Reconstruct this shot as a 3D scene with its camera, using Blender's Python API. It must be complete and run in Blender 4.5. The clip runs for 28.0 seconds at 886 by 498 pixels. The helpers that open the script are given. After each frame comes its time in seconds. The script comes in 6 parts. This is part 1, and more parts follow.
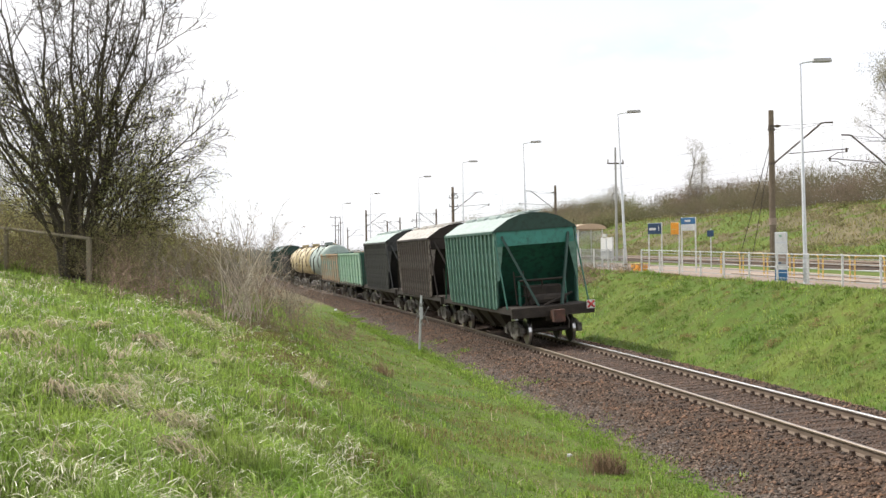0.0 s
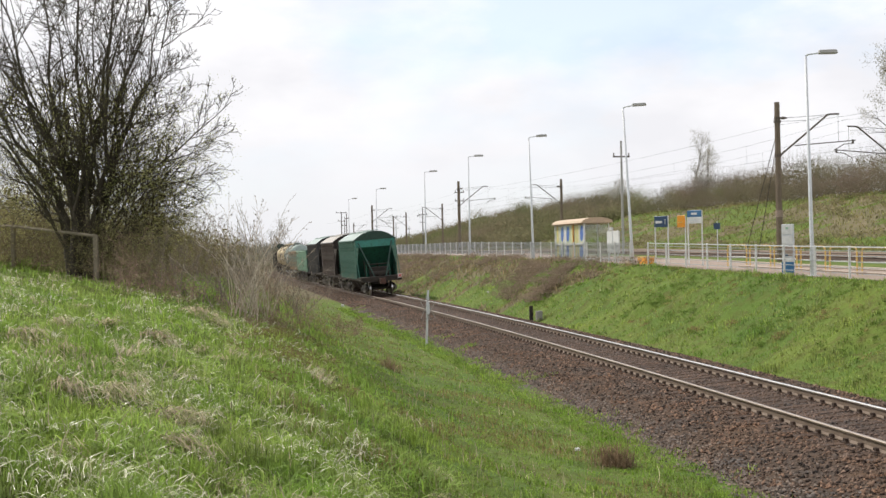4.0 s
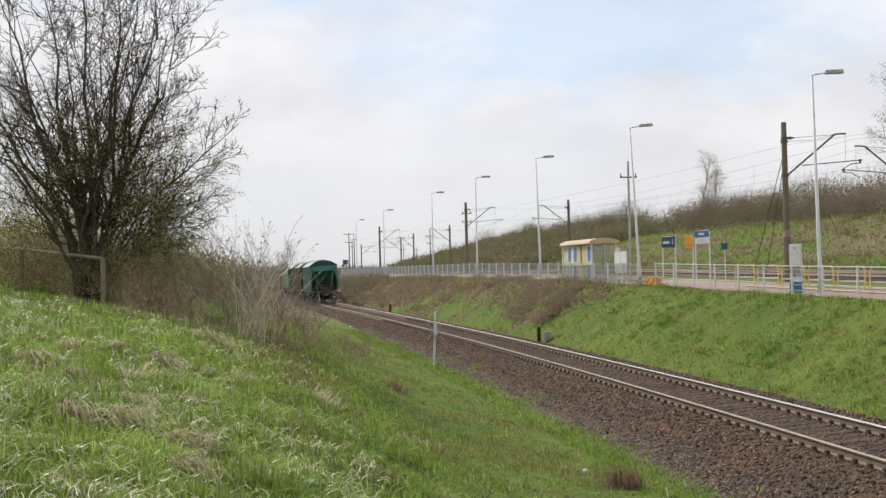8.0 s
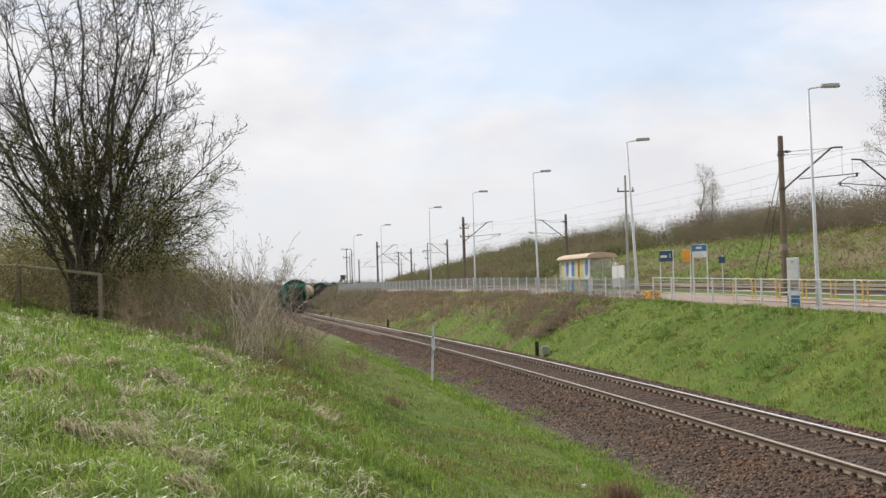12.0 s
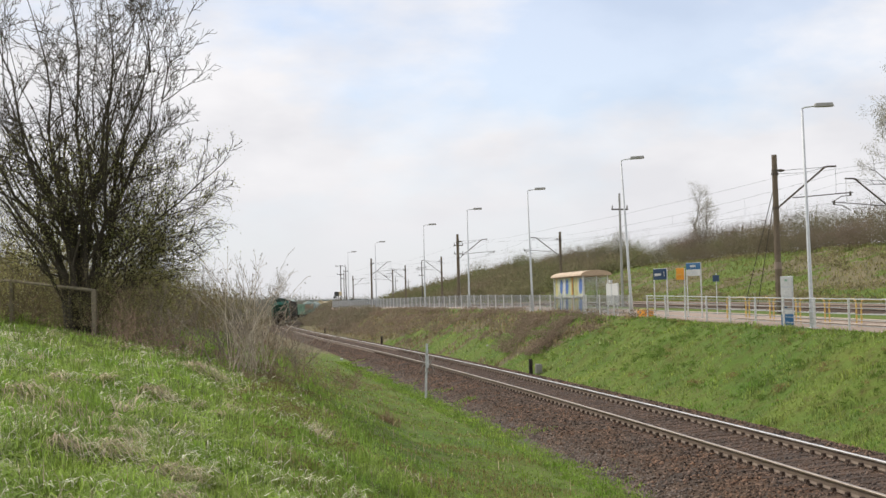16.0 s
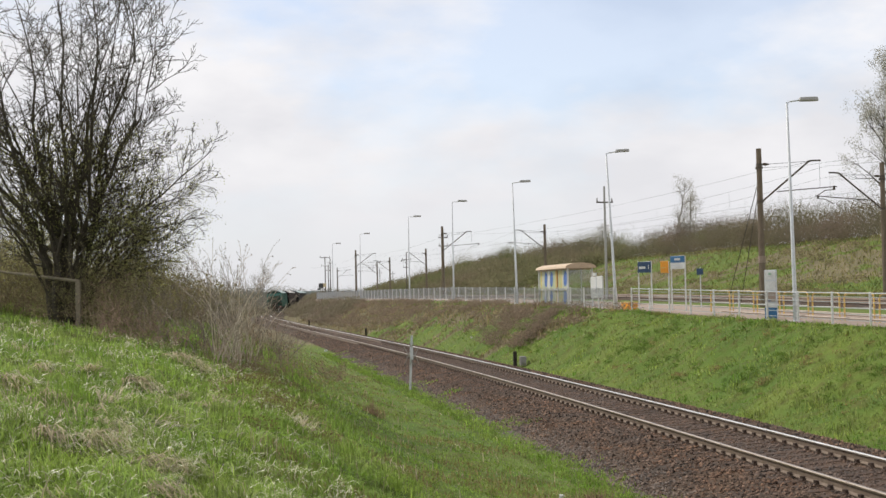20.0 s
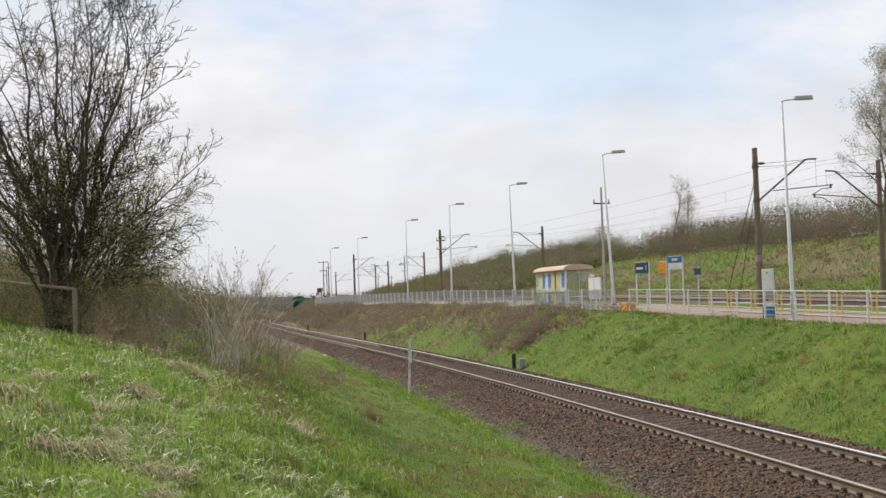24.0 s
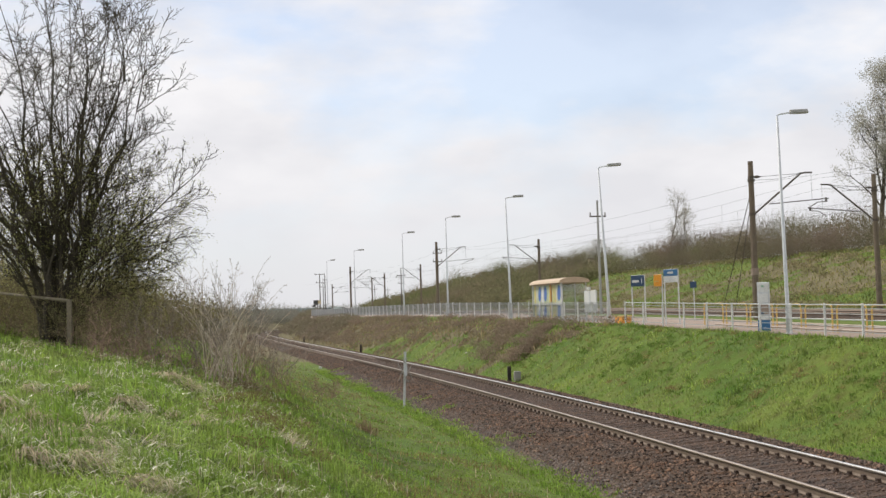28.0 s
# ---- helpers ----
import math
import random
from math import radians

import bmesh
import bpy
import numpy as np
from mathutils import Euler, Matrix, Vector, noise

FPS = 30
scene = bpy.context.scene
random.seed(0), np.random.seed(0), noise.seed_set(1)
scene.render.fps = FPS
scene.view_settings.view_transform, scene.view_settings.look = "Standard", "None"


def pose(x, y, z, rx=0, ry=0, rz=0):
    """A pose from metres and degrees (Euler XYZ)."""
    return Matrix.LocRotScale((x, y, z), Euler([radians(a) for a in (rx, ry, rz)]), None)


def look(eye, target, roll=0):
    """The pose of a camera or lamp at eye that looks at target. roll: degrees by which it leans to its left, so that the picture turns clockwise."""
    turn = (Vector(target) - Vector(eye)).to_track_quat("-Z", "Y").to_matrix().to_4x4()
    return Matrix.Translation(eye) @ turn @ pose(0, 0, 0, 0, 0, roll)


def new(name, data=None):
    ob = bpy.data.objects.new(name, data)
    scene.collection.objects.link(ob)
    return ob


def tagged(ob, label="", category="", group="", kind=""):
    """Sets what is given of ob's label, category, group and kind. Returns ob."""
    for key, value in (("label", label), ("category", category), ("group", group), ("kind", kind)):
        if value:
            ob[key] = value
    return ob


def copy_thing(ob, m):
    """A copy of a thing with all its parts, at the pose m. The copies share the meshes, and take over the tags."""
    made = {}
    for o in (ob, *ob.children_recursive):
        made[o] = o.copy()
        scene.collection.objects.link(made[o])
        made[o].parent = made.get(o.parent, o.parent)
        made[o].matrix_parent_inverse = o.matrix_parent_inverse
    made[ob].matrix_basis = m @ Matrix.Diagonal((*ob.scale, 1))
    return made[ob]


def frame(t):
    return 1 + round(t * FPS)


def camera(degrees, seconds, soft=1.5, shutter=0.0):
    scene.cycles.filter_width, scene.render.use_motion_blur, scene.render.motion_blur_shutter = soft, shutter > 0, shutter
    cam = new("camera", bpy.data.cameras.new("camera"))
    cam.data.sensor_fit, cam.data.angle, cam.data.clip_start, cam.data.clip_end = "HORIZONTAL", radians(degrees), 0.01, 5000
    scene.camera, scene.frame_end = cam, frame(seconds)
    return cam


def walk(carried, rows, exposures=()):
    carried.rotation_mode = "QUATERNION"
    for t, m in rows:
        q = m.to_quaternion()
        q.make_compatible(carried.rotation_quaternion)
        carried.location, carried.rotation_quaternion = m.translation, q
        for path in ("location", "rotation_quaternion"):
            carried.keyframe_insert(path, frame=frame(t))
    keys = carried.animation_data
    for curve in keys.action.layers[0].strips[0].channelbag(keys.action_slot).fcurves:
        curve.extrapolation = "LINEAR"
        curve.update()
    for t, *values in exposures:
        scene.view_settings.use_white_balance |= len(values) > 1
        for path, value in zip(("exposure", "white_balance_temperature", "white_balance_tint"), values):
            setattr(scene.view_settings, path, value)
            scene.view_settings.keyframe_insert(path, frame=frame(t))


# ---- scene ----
cam = camera(38.42, 28.0, soft=1.5)
EYE = 3.20  # height of the lens over the rails

PATH = [  # seconds, eye shift x y z (m), heading, tilt, lean (degrees)
    (0, -0.004, -0.000, -0.015, 0.468, 0.269, -0.848),
    (0.5, -0.006, -0.000, -0.014, 0.646, 0.214, -0.886),
    (1, -0.010, -0.000, -0.014, 0.767, 0.277, -0.947),
    (1.5, -0.013, -0.000, -0.012, 0.845, 0.314, -0.827),
    (2, -0.014, -0.000, -0.011, 0.920, 0.092, -0.906),
    (2.5, -0.013, -0.000, -0.009, 0.952, 0.101, -1.110),
    (3, -0.010, -0.000, -0.009, 0.747, -0.101, -1.134),
    (3.5, -0.008, -0.000, -0.007, 0.712, -0.069, -1.227),
    (5.5, -0.005, -0.000, -0.007, 0.864, 0.472, -1.302),
    (6, -0.004, -0.000, -0.006, 0.981, 0.560, -1.192),
    (6.5, -0.002, -0.000, -0.006, 1.073, 0.545, -1.384),
    (7, -0.000, -0.000, -0.005, 1.107, 0.732, -1.428),
    (7.5, 0.005, 0.000, -0.004, 1.064, 0.883, -1.359),
    (8, 0.009, 0.000, -0.004, 1.073, 0.984, -1.459),
    (8.5, 0.012, 0.000, -0.003, 1.062, 0.869, -1.699),
    (9, 0.014, 0.000, -0.002, 1.044, 0.926, -1.779),
    (9.5, 0.014, 0.000, -0.001, 1.064, 1.036, -1.599),
    (10, 0.013, 0.000, 0.001, 1.037, 1.141, -1.591),
    (10.5, 0.012, 0.000, 0.001, 1.000, 1.221, -1.627),
    (11, 0.010, 0.000, 0.002, 0.970, 1.306, -1.648),
    (11.5, 0.009, 0.000, 0.003, 0.977, 1.461, -1.789),
    (12, 0.009, 0.000, 0.004, 0.947, 1.644, -1.687),
    (12.5, 0.010, 0.000, 0.005, 0.942, 1.712, -1.689),
    (14.5, 0.011, 0.000, 0.006, 1.006, 2.178, -1.709),
    (15, 0.011, 0.000, 0.006, 0.925, 2.275, -1.783),
    (15.5, 0.010, 0.000, 0.005, 0.850, 2.326, -1.678),
    (16, 0.008, -0.000, 0.004, 0.665, 2.410, -1.450),
    (16.5, 0.004, -0.000, 0.002, 0.419, 2.102, -1.313),
    (17, 0.000, -0.000, 0.001, 0.215, 1.959, -1.321),
    (17.5, -0.003, -0.000, 0.001, 0.130, 1.875, -1.271),
    (18, -0.006, -0.000, 0.002, 0.098, 1.897, -1.272),
    (18.5, -0.010, -0.000, 0.003, 0.099, 2.009, -1.298),
    (19, -0.013, -0.000, 0.005, 0.089, 2.040, -1.215),
    (19.5, -0.015, -0.000, 0.005, 0.022, 2.033, -1.242),
    (20, -0.015, -0.000, 0.006, -0.027, 2.035, -1.212),
    (20.5, -0.014, -0.000, 0.007, -0.092, 2.074, -1.222),
    (21, -0.006, -0.000, 0.008, -0.121, 2.142, -1.446),
    (21.5, 0.005, 0.000, 0.009, -0.146, 2.248, -1.627),
    (23.5, 0.018, 0.000, 0.010, -0.122, 2.233, -1.795),
    (24, 0.031, 0.001, 0.011, -0.109, 2.174, -1.956),
    (24.5, 0.047, 0.001, 0.011, -0.046, 2.127, -2.166),
    (25, 0.056, 0.001, 0.012, 0.127, 2.171, -2.188),
    (25.5, 0.065, 0.001, 0.012, 0.267, 2.235, -2.382),
    (26, 0.072, 0.001, 0.011, 0.178, 2.294, -2.403),
    (26.5, 0.078, 0.001, 0.011, 0.164, 2.424, -2.501),
    (27, 0.080, 0.001, 0.011, 0.087, 2.426, -2.444),
    (27.5, 0.082, 0.001, 0.011, -0.093, 2.550, -2.058),
    (28, 0.082, 0.001, 0.012, -0.270, 2.730, -1.813),
]

walk(cam, [(t, pose(x, y, EYE + z, 90 + tilt, 0, turn) @ pose(0, 0, 0, 0, 0, lean))
           for t, x, y, z, turn, tilt, lean in PATH],
     exposures=((0, 0.48), (1, 0.34), (3, 0.20), (6, 0.11), (7, 0.04), (9, 0.0), (12, 0.03), (20, 0.0), (28, 0.0)))

# ---- light ----
SUN_AZ, SUN_EL = 49.0, 47.0  # degrees to the left of the view's axis (+y), and up
world = bpy.data.worlds.new("sky")
scene.world = world
world.use_nodes = True
wn, wl = world.node_tree.nodes, world.node_tree.links
wn.clear()
w_out = wn.new("ShaderNodeOutputWorld")
w_bg = wn.new("ShaderNodeBackground")
w_sky = wn.new("ShaderNodeTexSky")
w_sky.sky_type = "NISHITA"
w_sky.sun_disc = False
w_sky.sun_elevation = radians(SUN_EL)
w_sky.sun_rotation = radians(-SUN_AZ)
w_sky.air_density, w_sky.dust_density, w_sky.ozone_density = 1.0, 0.3, 4.0
w_co = wn.new("ShaderNodeTexCoord")
w_map = wn.new("ShaderNodeMapping")
w_map.inputs["Scale"].default_value = (1.0, 1.0, 2.3)  # flat-bottomed banks of cloud
wl.new(w_co.outputs["Generated"], w_map.inputs["Vector"])


def sky_noise(w, scale, detail, rough):
    n = wn.new("ShaderNodeTexNoise")
    n.noise_dimensions = "4D"
    n.inputs["W"].default_value = w
    n.inputs["Scale"].default_value = scale
    n.inputs["Detail"].default_value = detail
    n.inputs["Roughness"].default_value = rough
    wl.new(w_map.outputs["Vector"], n.inputs["Vector"])
    return n


w_noise = sky_noise(5.1, 4.0, 7.0, 0.55)
w_ramp = wn.new("ShaderNodeValToRGB")
w_ramp.color_ramp.elements[0].color = (0.55, 0.55, 0.55, 1)
w_ramp.color_ramp.elements[0].position = 0.37
w_ramp.color_ramp.elements[1].position = 0.53
w_shade = wn.new("ShaderNodeMixRGB")  # lit and shaded parts of the thin cloud
w_shade.inputs[1].default_value = (5.55, 5.52, 5.75, 1)
w_shade.inputs[2].default_value = (6.65, 6.55, 6.65, 1)
w_soft = sky_noise(9.4, 7.0, 5.0, 0.5)
w_soft_r = wn.new("ShaderNodeMapRange")
w_soft_r.inputs["From Min"].default_value, w_soft_r.inputs["From Max"].default_value = 0.38, 0.60
wl.new(w_soft.outputs["Fac"], w_soft_r.inputs["Value"])
wl.new(w_soft_r.outputs["Result"], w_shade.inputs[0])
w_mix = wn.new("ShaderNodeMixRGB")
wl.new(w_noise.outputs["Fac"], w_ramp.inputs["Fac"])
wl.new(w_ramp.outputs["Color"], w_mix.inputs[0])
wl.new(w_sky.outputs["Color"], w_mix.inputs[1])
wl.new(w_shade.outputs["Color"], w_mix.inputs[2])
w_split = wn.new("ShaderNodeSeparateXYZ")  # dull haze low over the land
wl.new(w_co.outputs["Generated"], w_split.inputs[0])
w_low = wn.new("ShaderNodeMapRange")
w_low.interpolation_type = "SMOOTHSTEP"
w_low.inputs["From Min"].default_value, w_low.inputs["From Max"].default_value = -0.02, 0.17
w_low.inputs["To Min"].default_value, w_low.inputs["To Max"].default_value = 1.0, 0.0
wl.new(w_split.outputs["Z"], w_low.inputs["Value"])
w_haze = wn.new("ShaderNodeMixRGB")
w_haze.inputs[2].default_value = (5.3, 5.3, 5.5, 1)
wl.new(w_low.outputs["Result"], w_haze.inputs[0])
wl.new(w_mix.outputs["Color"], w_haze.inputs[1])
wl.new(w_haze.outputs["Color"], w_bg.inputs["Color"])
w_bg.inputs["Strength"].default_value = 0.145
wl.new(w_bg.outputs["Background"], w_out.inputs["Surface"])

sun_data = bpy.data.lights.new("sun", "SUN")
sun_data.energy = 3.3
sun_data.angle = radians(2.0)
sun_data.color = (1.0, 0.94, 0.84)
sun = new("sun", sun_data)
sd = Vector((-math.sin(radians(SUN_AZ)) * math.cos(radians(SUN_EL)), math.cos(radians(SUN_AZ)) * math.cos(radians(SUN_EL)), math.sin(radians(SUN_EL))))
sun.matrix_world = look(sd * 50, (0, 0, 0))


# ---- materials ----
def mat(name, col, col2=None, rough=0.7, metal=0.0, thin=0.0, scale=3.0, scale2=30.0, bump=0.0, bump_scale=60.0, col3=None, vary=0.0, stretch=None, lo=0.35, hi=0.65):
    """Two colours mixed by large noise, a third by fine noise, fine relief."""
    m = bpy.data.materials.new(name)
    m.use_nodes = True
    n, l = m.node_tree.nodes, m.node_tree.links
    b = n["Principled BSDF"]
    b.inputs["Roughness"].default_value = rough
    b.inputs["Metallic"].default_value = metal
    if rough > 0.78:
        b.inputs["Specular IOR Level"].default_value = 0.2
    tc = n.new("ShaderNodeTexCoord")
    src = tc.outputs["Object"]
    if stretch:
        mp = n.new("ShaderNodeMapping")
        mp.inputs["Scale"].default_value = stretch
        l.new(src, mp.inputs["Vector"])
        src = mp.outputs["Vector"]
    c = None
    if col2 is None:
        col2 = tuple(min(1, v * 0.82) for v in col)
    nz = n.new("ShaderNodeTexNoise")
    nz.inputs["Scale"].default_value = scale
    nz.inputs["Detail"].default_value = 4
    l.new(src, nz.inputs["Vector"])
    r = n.new("ShaderNodeMapRange")
    r.inputs["From Min"].default_value, r.inputs["From Max"].default_value = lo, hi
    l.new(nz.outputs["Fac"], r.inputs["Value"])
    mx = n.new("ShaderNodeMixRGB")
    mx.inputs[1].default_value = (*col, 1)
    mx.inputs[2].default_value = (*col2, 1)
    l.new(r.outputs["Result"], mx.inputs[0])
    c = mx.outputs["Color"]
    nz2 = n.new("ShaderNodeTexNoise")
    nz2.inputs["Scale"].default_value = scale2
    nz2.inputs["Detail"].default_value = 5
    l.new(src, nz2.inputs["Vector"])
    r2 = n.new("ShaderNodeMapRange")
    r2.inputs["From Min"].default_value, r2.inputs["From Max"].default_value = 0.45, 0.75
    l.new(nz2.outputs["Fac"], r2.inputs["Value"])
    mx2 = n.new("ShaderNodeMixRGB")
    mx2.inputs[2].default_value = (*(col3 or tuple(v * 0.6 for v in col)), 1)
    l.new(r2.outputs["Result"], mx2.inputs[0])
    l.new(c, mx2.inputs[1])
    c = mx2.outputs["Color"]
    if vary:
        oi = n.new("ShaderNodeObjectInfo")
        gi = n.new("ShaderNodeNewGeometry")
        ad = n.new("ShaderNodeMath")
        ad.operation = "ADD"
        l.new(oi.outputs["Random"], ad.inputs[0])
        l.new(gi.outputs["Random Per Island"], ad.inputs[1])
        fr = n.new("ShaderNodeMath")
        fr.operation = "FRACT"
        l.new(ad.outputs[0], fr.inputs[0])
        hs = n.new("ShaderNodeHueSaturation")
        mr = n.new("ShaderNodeMapRange")
        mr.inputs["To Min"].default_value, mr.inputs["To Max"].default_value = 1 - vary, 1 + vary
        l.new(fr.outputs[0], mr.inputs["Value"])
        l.new(mr.outputs["Result"], hs.inputs["Value"])
        l.new(c, hs.inputs["Color"])
        c = hs.outputs["Color"]
    l.new(c, b.inputs["Base Color"])
    if thin:  # leaves and blades let light through
        tr = n.new("ShaderNodeBsdfTranslucent")
        ms = n.new("ShaderNodeMixShader")
        ms.inputs[0].default_value = thin
        l.new(c, tr.inputs["Color"])
        l.new(b.outputs[0], ms.inputs[1])
        l.new(tr.outputs[0], ms.inputs[2])
        l.new(ms.outputs[0], n["Material Output"].inputs["Surface"])
    if bump:
        nb = n.new("ShaderNodeTexNoise")
        nb.inputs["Scale"].default_value = bump_scale
        nb.inputs["Detail"].default_value = 6
        l.new(src, nb.inputs["Vector"])
        bp = n.new("ShaderNodeBump")
        bp.inputs["Strength"].default_value = bump
        bp.inputs["Distance"].default_value = 0.05
        l.new(nb.outputs["Fac"], bp.inputs["Height"])
        l.new(bp.outputs["Normal"], b.inputs["Normal"])
    return m


GRASS = mat("grass_sward", (0.07, 0.125, 0.017), (0.12, 0.165, 0.026), 0.9, scale=0.35, scale2=2.5, col3=(0.085, 0.085, 0.02), bump=1.0, bump_scale=9)
TURF = mat("withered_turf", (0.18, 0.145, 0.085), (0.12, 0.105, 0.06), 0.95, scale=0.5, scale2=3.0, col3=(0.09, 0.10, 0.03), bump=1.0, bump_scale=6)
BLADE = mat("grass_blades", (0.205, 0.35, 0.045), (0.325, 0.45, 0.08), 0.68, scale=0.6, scale2=1.6, col3=(0.30, 0.37, 0.105), vary=0.4, thin=0.5)
STRAW = mat("dry_grass", (0.60, 0.53, 0.37), (0.43, 0.34, 0.215), 0.7, scale=2, vary=0.5, thin=0.5)
BRUSHM = mat("dry_brush", (0.29, 0.205, 0.13), (0.37, 0.27, 0.175), 0.9, scale=1.5, vary=0.3, thin=0.5)
BARK = mat("bark", (0.075, 0.062, 0.048), (0.11, 0.095, 0.072), 0.9, scale=4, bump=0.5)
BIRCH = mat("pale_bark", (0.33, 0.30, 0.26), (0.18, 0.16, 0.13), 0.9, scale=4)
LEAF = mat("young_leaves", (0.40, 0.42, 0.12), (0.44, 0.41, 0.15), 0.6, scale=1.5, vary=0.35, thin=0.6)
THICK = mat("thicket", (0.225, 0.17, 0.135), (0.18, 0.19, 0.09), 0.9, scale=0.06, scale2=0.22, col3=(0.14, 0.125, 0.09), vary=0.1, thin=0.5)
# HEDGE is paler and greyer: aerial haze put into its colour
HEDGE = mat("distant_trees", (0.24, 0.245, 0.20), (0.27, 0.245, 0.21), 0.9, scale=0.06, vary=0.2, thin=0.5)
BALLAST = mat("ballast", (0.105, 0.066, 0.042), (0.07, 0.055, 0.045), 0.95, scale=0.8, scale2=18, col3=(0.035, 0.026, 0.02), bump=1.0, bump_scale=16)
STONE = mat("ballast_stones", (0.142, 0.081, 0.05), (0.085, 0.069, 0.059), 0.85, scale=1.1, scale2=9, col3=(0.13, 0.085, 0.06), vary=0.95)
RUST = mat("rail_rust", (0.205, 0.155, 0.115), (0.16, 0.115, 0.085), 0.75, metal=0.2, scale=5)
POLISH = mat("rail_running_face", (0.90, 0.86, 0.81), (0.80, 0.76, 0.71), 0.33, metal=1.0, scale=2)
WORN = mat("rail_worn_face", (0.46, 0.39, 0.32), (0.38, 0.31, 0.25), 0.42, metal=0.85, scale=2)
SLEEPER = mat("sleeper_wood", (0.105, 0.064, 0.042), (0.07, 0.052, 0.043), 0.9, scale=3, bump=0.4, vary=0.2)
GALV2 = mat("fence_steel", (0.40, 0.42, 0.43), (0.34, 0.36, 0.37), 0.6, scale=2)
GALV = mat("galvanised_steel", (0.66, 0.68, 0.70), (0.58, 0.60, 0.62), 0.5, metal=0.0, scale=2)
WHITE = mat("white_paint", (0.72, 0.72, 0.70), (0.62, 0.62, 0.60), 0.5, scale=2)
YELLOW = mat("yellow_paint", (0.70, 0.47, 0.14), (0.62, 0.40, 0.10), 0.5, scale=2)
ORANGE = mat("orange_paint", (0.80, 0.33, 0.02), (0.72, 0.30, 0.02), 0.5, scale=2)
BLUE = mat("blue_enamel", (0.02, 0.055, 0.13), (0.025, 0.06, 0.12), 0.4, scale=2)
LBLUE = mat("light_blue_enamel", (0.04, 0.16, 0.33), (0.04, 0.14, 0.30), 0.4, scale=2)
CONC = mat("mast_concrete", (0.17, 0.135, 0.10), (0.22, 0.175, 0.13), 0.9, scale=2, bump=0.3)
CONC2 = mat("grey_concrete", (0.34, 0.33, 0.31), (0.28, 0.27, 0.25), 0.9, scale=2, bump=0.2)
STEEL = mat("weathered_steel", (0.10, 0.085, 0.07), (0.14, 0.11, 0.085), 0.7, metal=0.3, scale=3)
WIRE = mat("wire", (0.07, 0.065, 0.06), None, 0.6, metal=0.4)
PAVE = mat("platform_paving", (0.36, 0.285, 0.235), (0.30, 0.24, 0.195), 0.9, scale=1.0, bump=0.2)
WOODR = mat("weathered_wood", (0.27, 0.23, 0.165), (0.20, 0.17, 0.125), 0.9, scale=5)
TAN = mat("shelter_roof_sheet", (0.56, 0.42, 0.29), (0.50, 0.37, 0.25), 0.6, scale=2)
SOOT = mat("underframe_grime", (0.036, 0.031, 0.027), (0.055, 0.045, 0.037), 0.85, scale=3)
WHEELM = mat("wheel_steel", (0.10, 0.09, 0.08), (0.06, 0.05, 0.045), 0.5, metal=0.7, scale=4)
TREAD = mat("wheel_tread", (0.6, 0.6, 0.6), (0.5, 0.5, 0.5), 0.3, metal=1.0)
W_GREEN = mat("wagon_green", (0.026, 0.092, 0.066), (0.034, 0.115, 0.084), 0.6, scale=1.0, scale2=5, col3=(0.022, 0.055, 0.042), bump=0.05)
W_END = mat("wagon_end_green", (0.022, 0.115, 0.082), (0.028, 0.135, 0.095), 0.55, scale=1.2, scale2=6, col3=(0.012, 0.045, 0.032))
W_TEAL = mat("wagon_teal", (0.04, 0.21, 0.17), (0.045, 0.24, 0.195), 0.5, scale=1.2, scale2=6, col3=(0.03, 0.12, 0.095))
W_DKGREEN = mat("wagon_dark_green", (0.014, 0.045, 0.034), (0.018, 0.055, 0.04), 0.6, scale=1.2, scale2=6)
W_ROOF = mat("wagon_roof_zinc", (0.30, 0.38, 0.35), (0.36, 0.42, 0.40), 0.6, scale=1.5, scale2=8, col3=(0.20, 0.25, 0.23))
W_BROWN = mat("wagon_brown", (0.026, 0.021, 0.019), (0.045, 0.035, 0.03), 0.8, scale=1.2, scale2=7, col3=(0.045, 0.038, 0.035))
W_BROOF = mat("wagon_dusty_roof", (0.43, 0.42, 0.39), (0.54, 0.52, 0.49), 0.8, scale=1.2, scale2=7, col3=(0.18, 0.14, 0.11))
W_BLACK = mat("wagon_black", (0.036, 0.038, 0.039), (0.055, 0.056, 0.054), 0.75, scale=1.2, scale2=7)
W_MINT = mat("wagon_mint", (0.26, 0.42, 0.30), (0.31, 0.47, 0.35), 0.65, scale=1.2, scale2=6, col3=(0.11, 0.19, 0.13))
RUSTY = mat("rusty_coupler", (0.12, 0.062, 0.048), (0.07, 0.045, 0.038), 0.8, scale=5)
# BOGIE: dust, with highlights on the side frames put into the pale tone
BOGIE = mat("dusty_highlit_bogie", (0.20, 0.185, 0.165), (0.06, 0.052, 0.046), 0.8, scale=5)
# R_GREEN against W_GREEN: lit ribs and shaded gaps put into the colours
R_GREEN = mat("rib_green_highlit", (0.12, 0.235, 0.185), (0.15, 0.27, 0.215), 0.6, scale=1.0, scale2=5, col3=(0.05, 0.12, 0.09))
R_BROWN = mat("rib_dusty_brown", (0.27, 0.235, 0.205), (0.10, 0.08, 0.07), 0.8, scale=1.2, scale2=7, col3=(0.07, 0.05, 0.045))
R_BLACK = mat("rib_sooty", (0.085, 0.085, 0.08), (0.12, 0.115, 0.105), 0.8, scale=1.2, scale2=7)
GREYP = mat("pale_pole_concrete", (0.46, 0.45, 0.43), (0.40, 0.39, 0.37), 0.9, scale=2, bump=0.2)
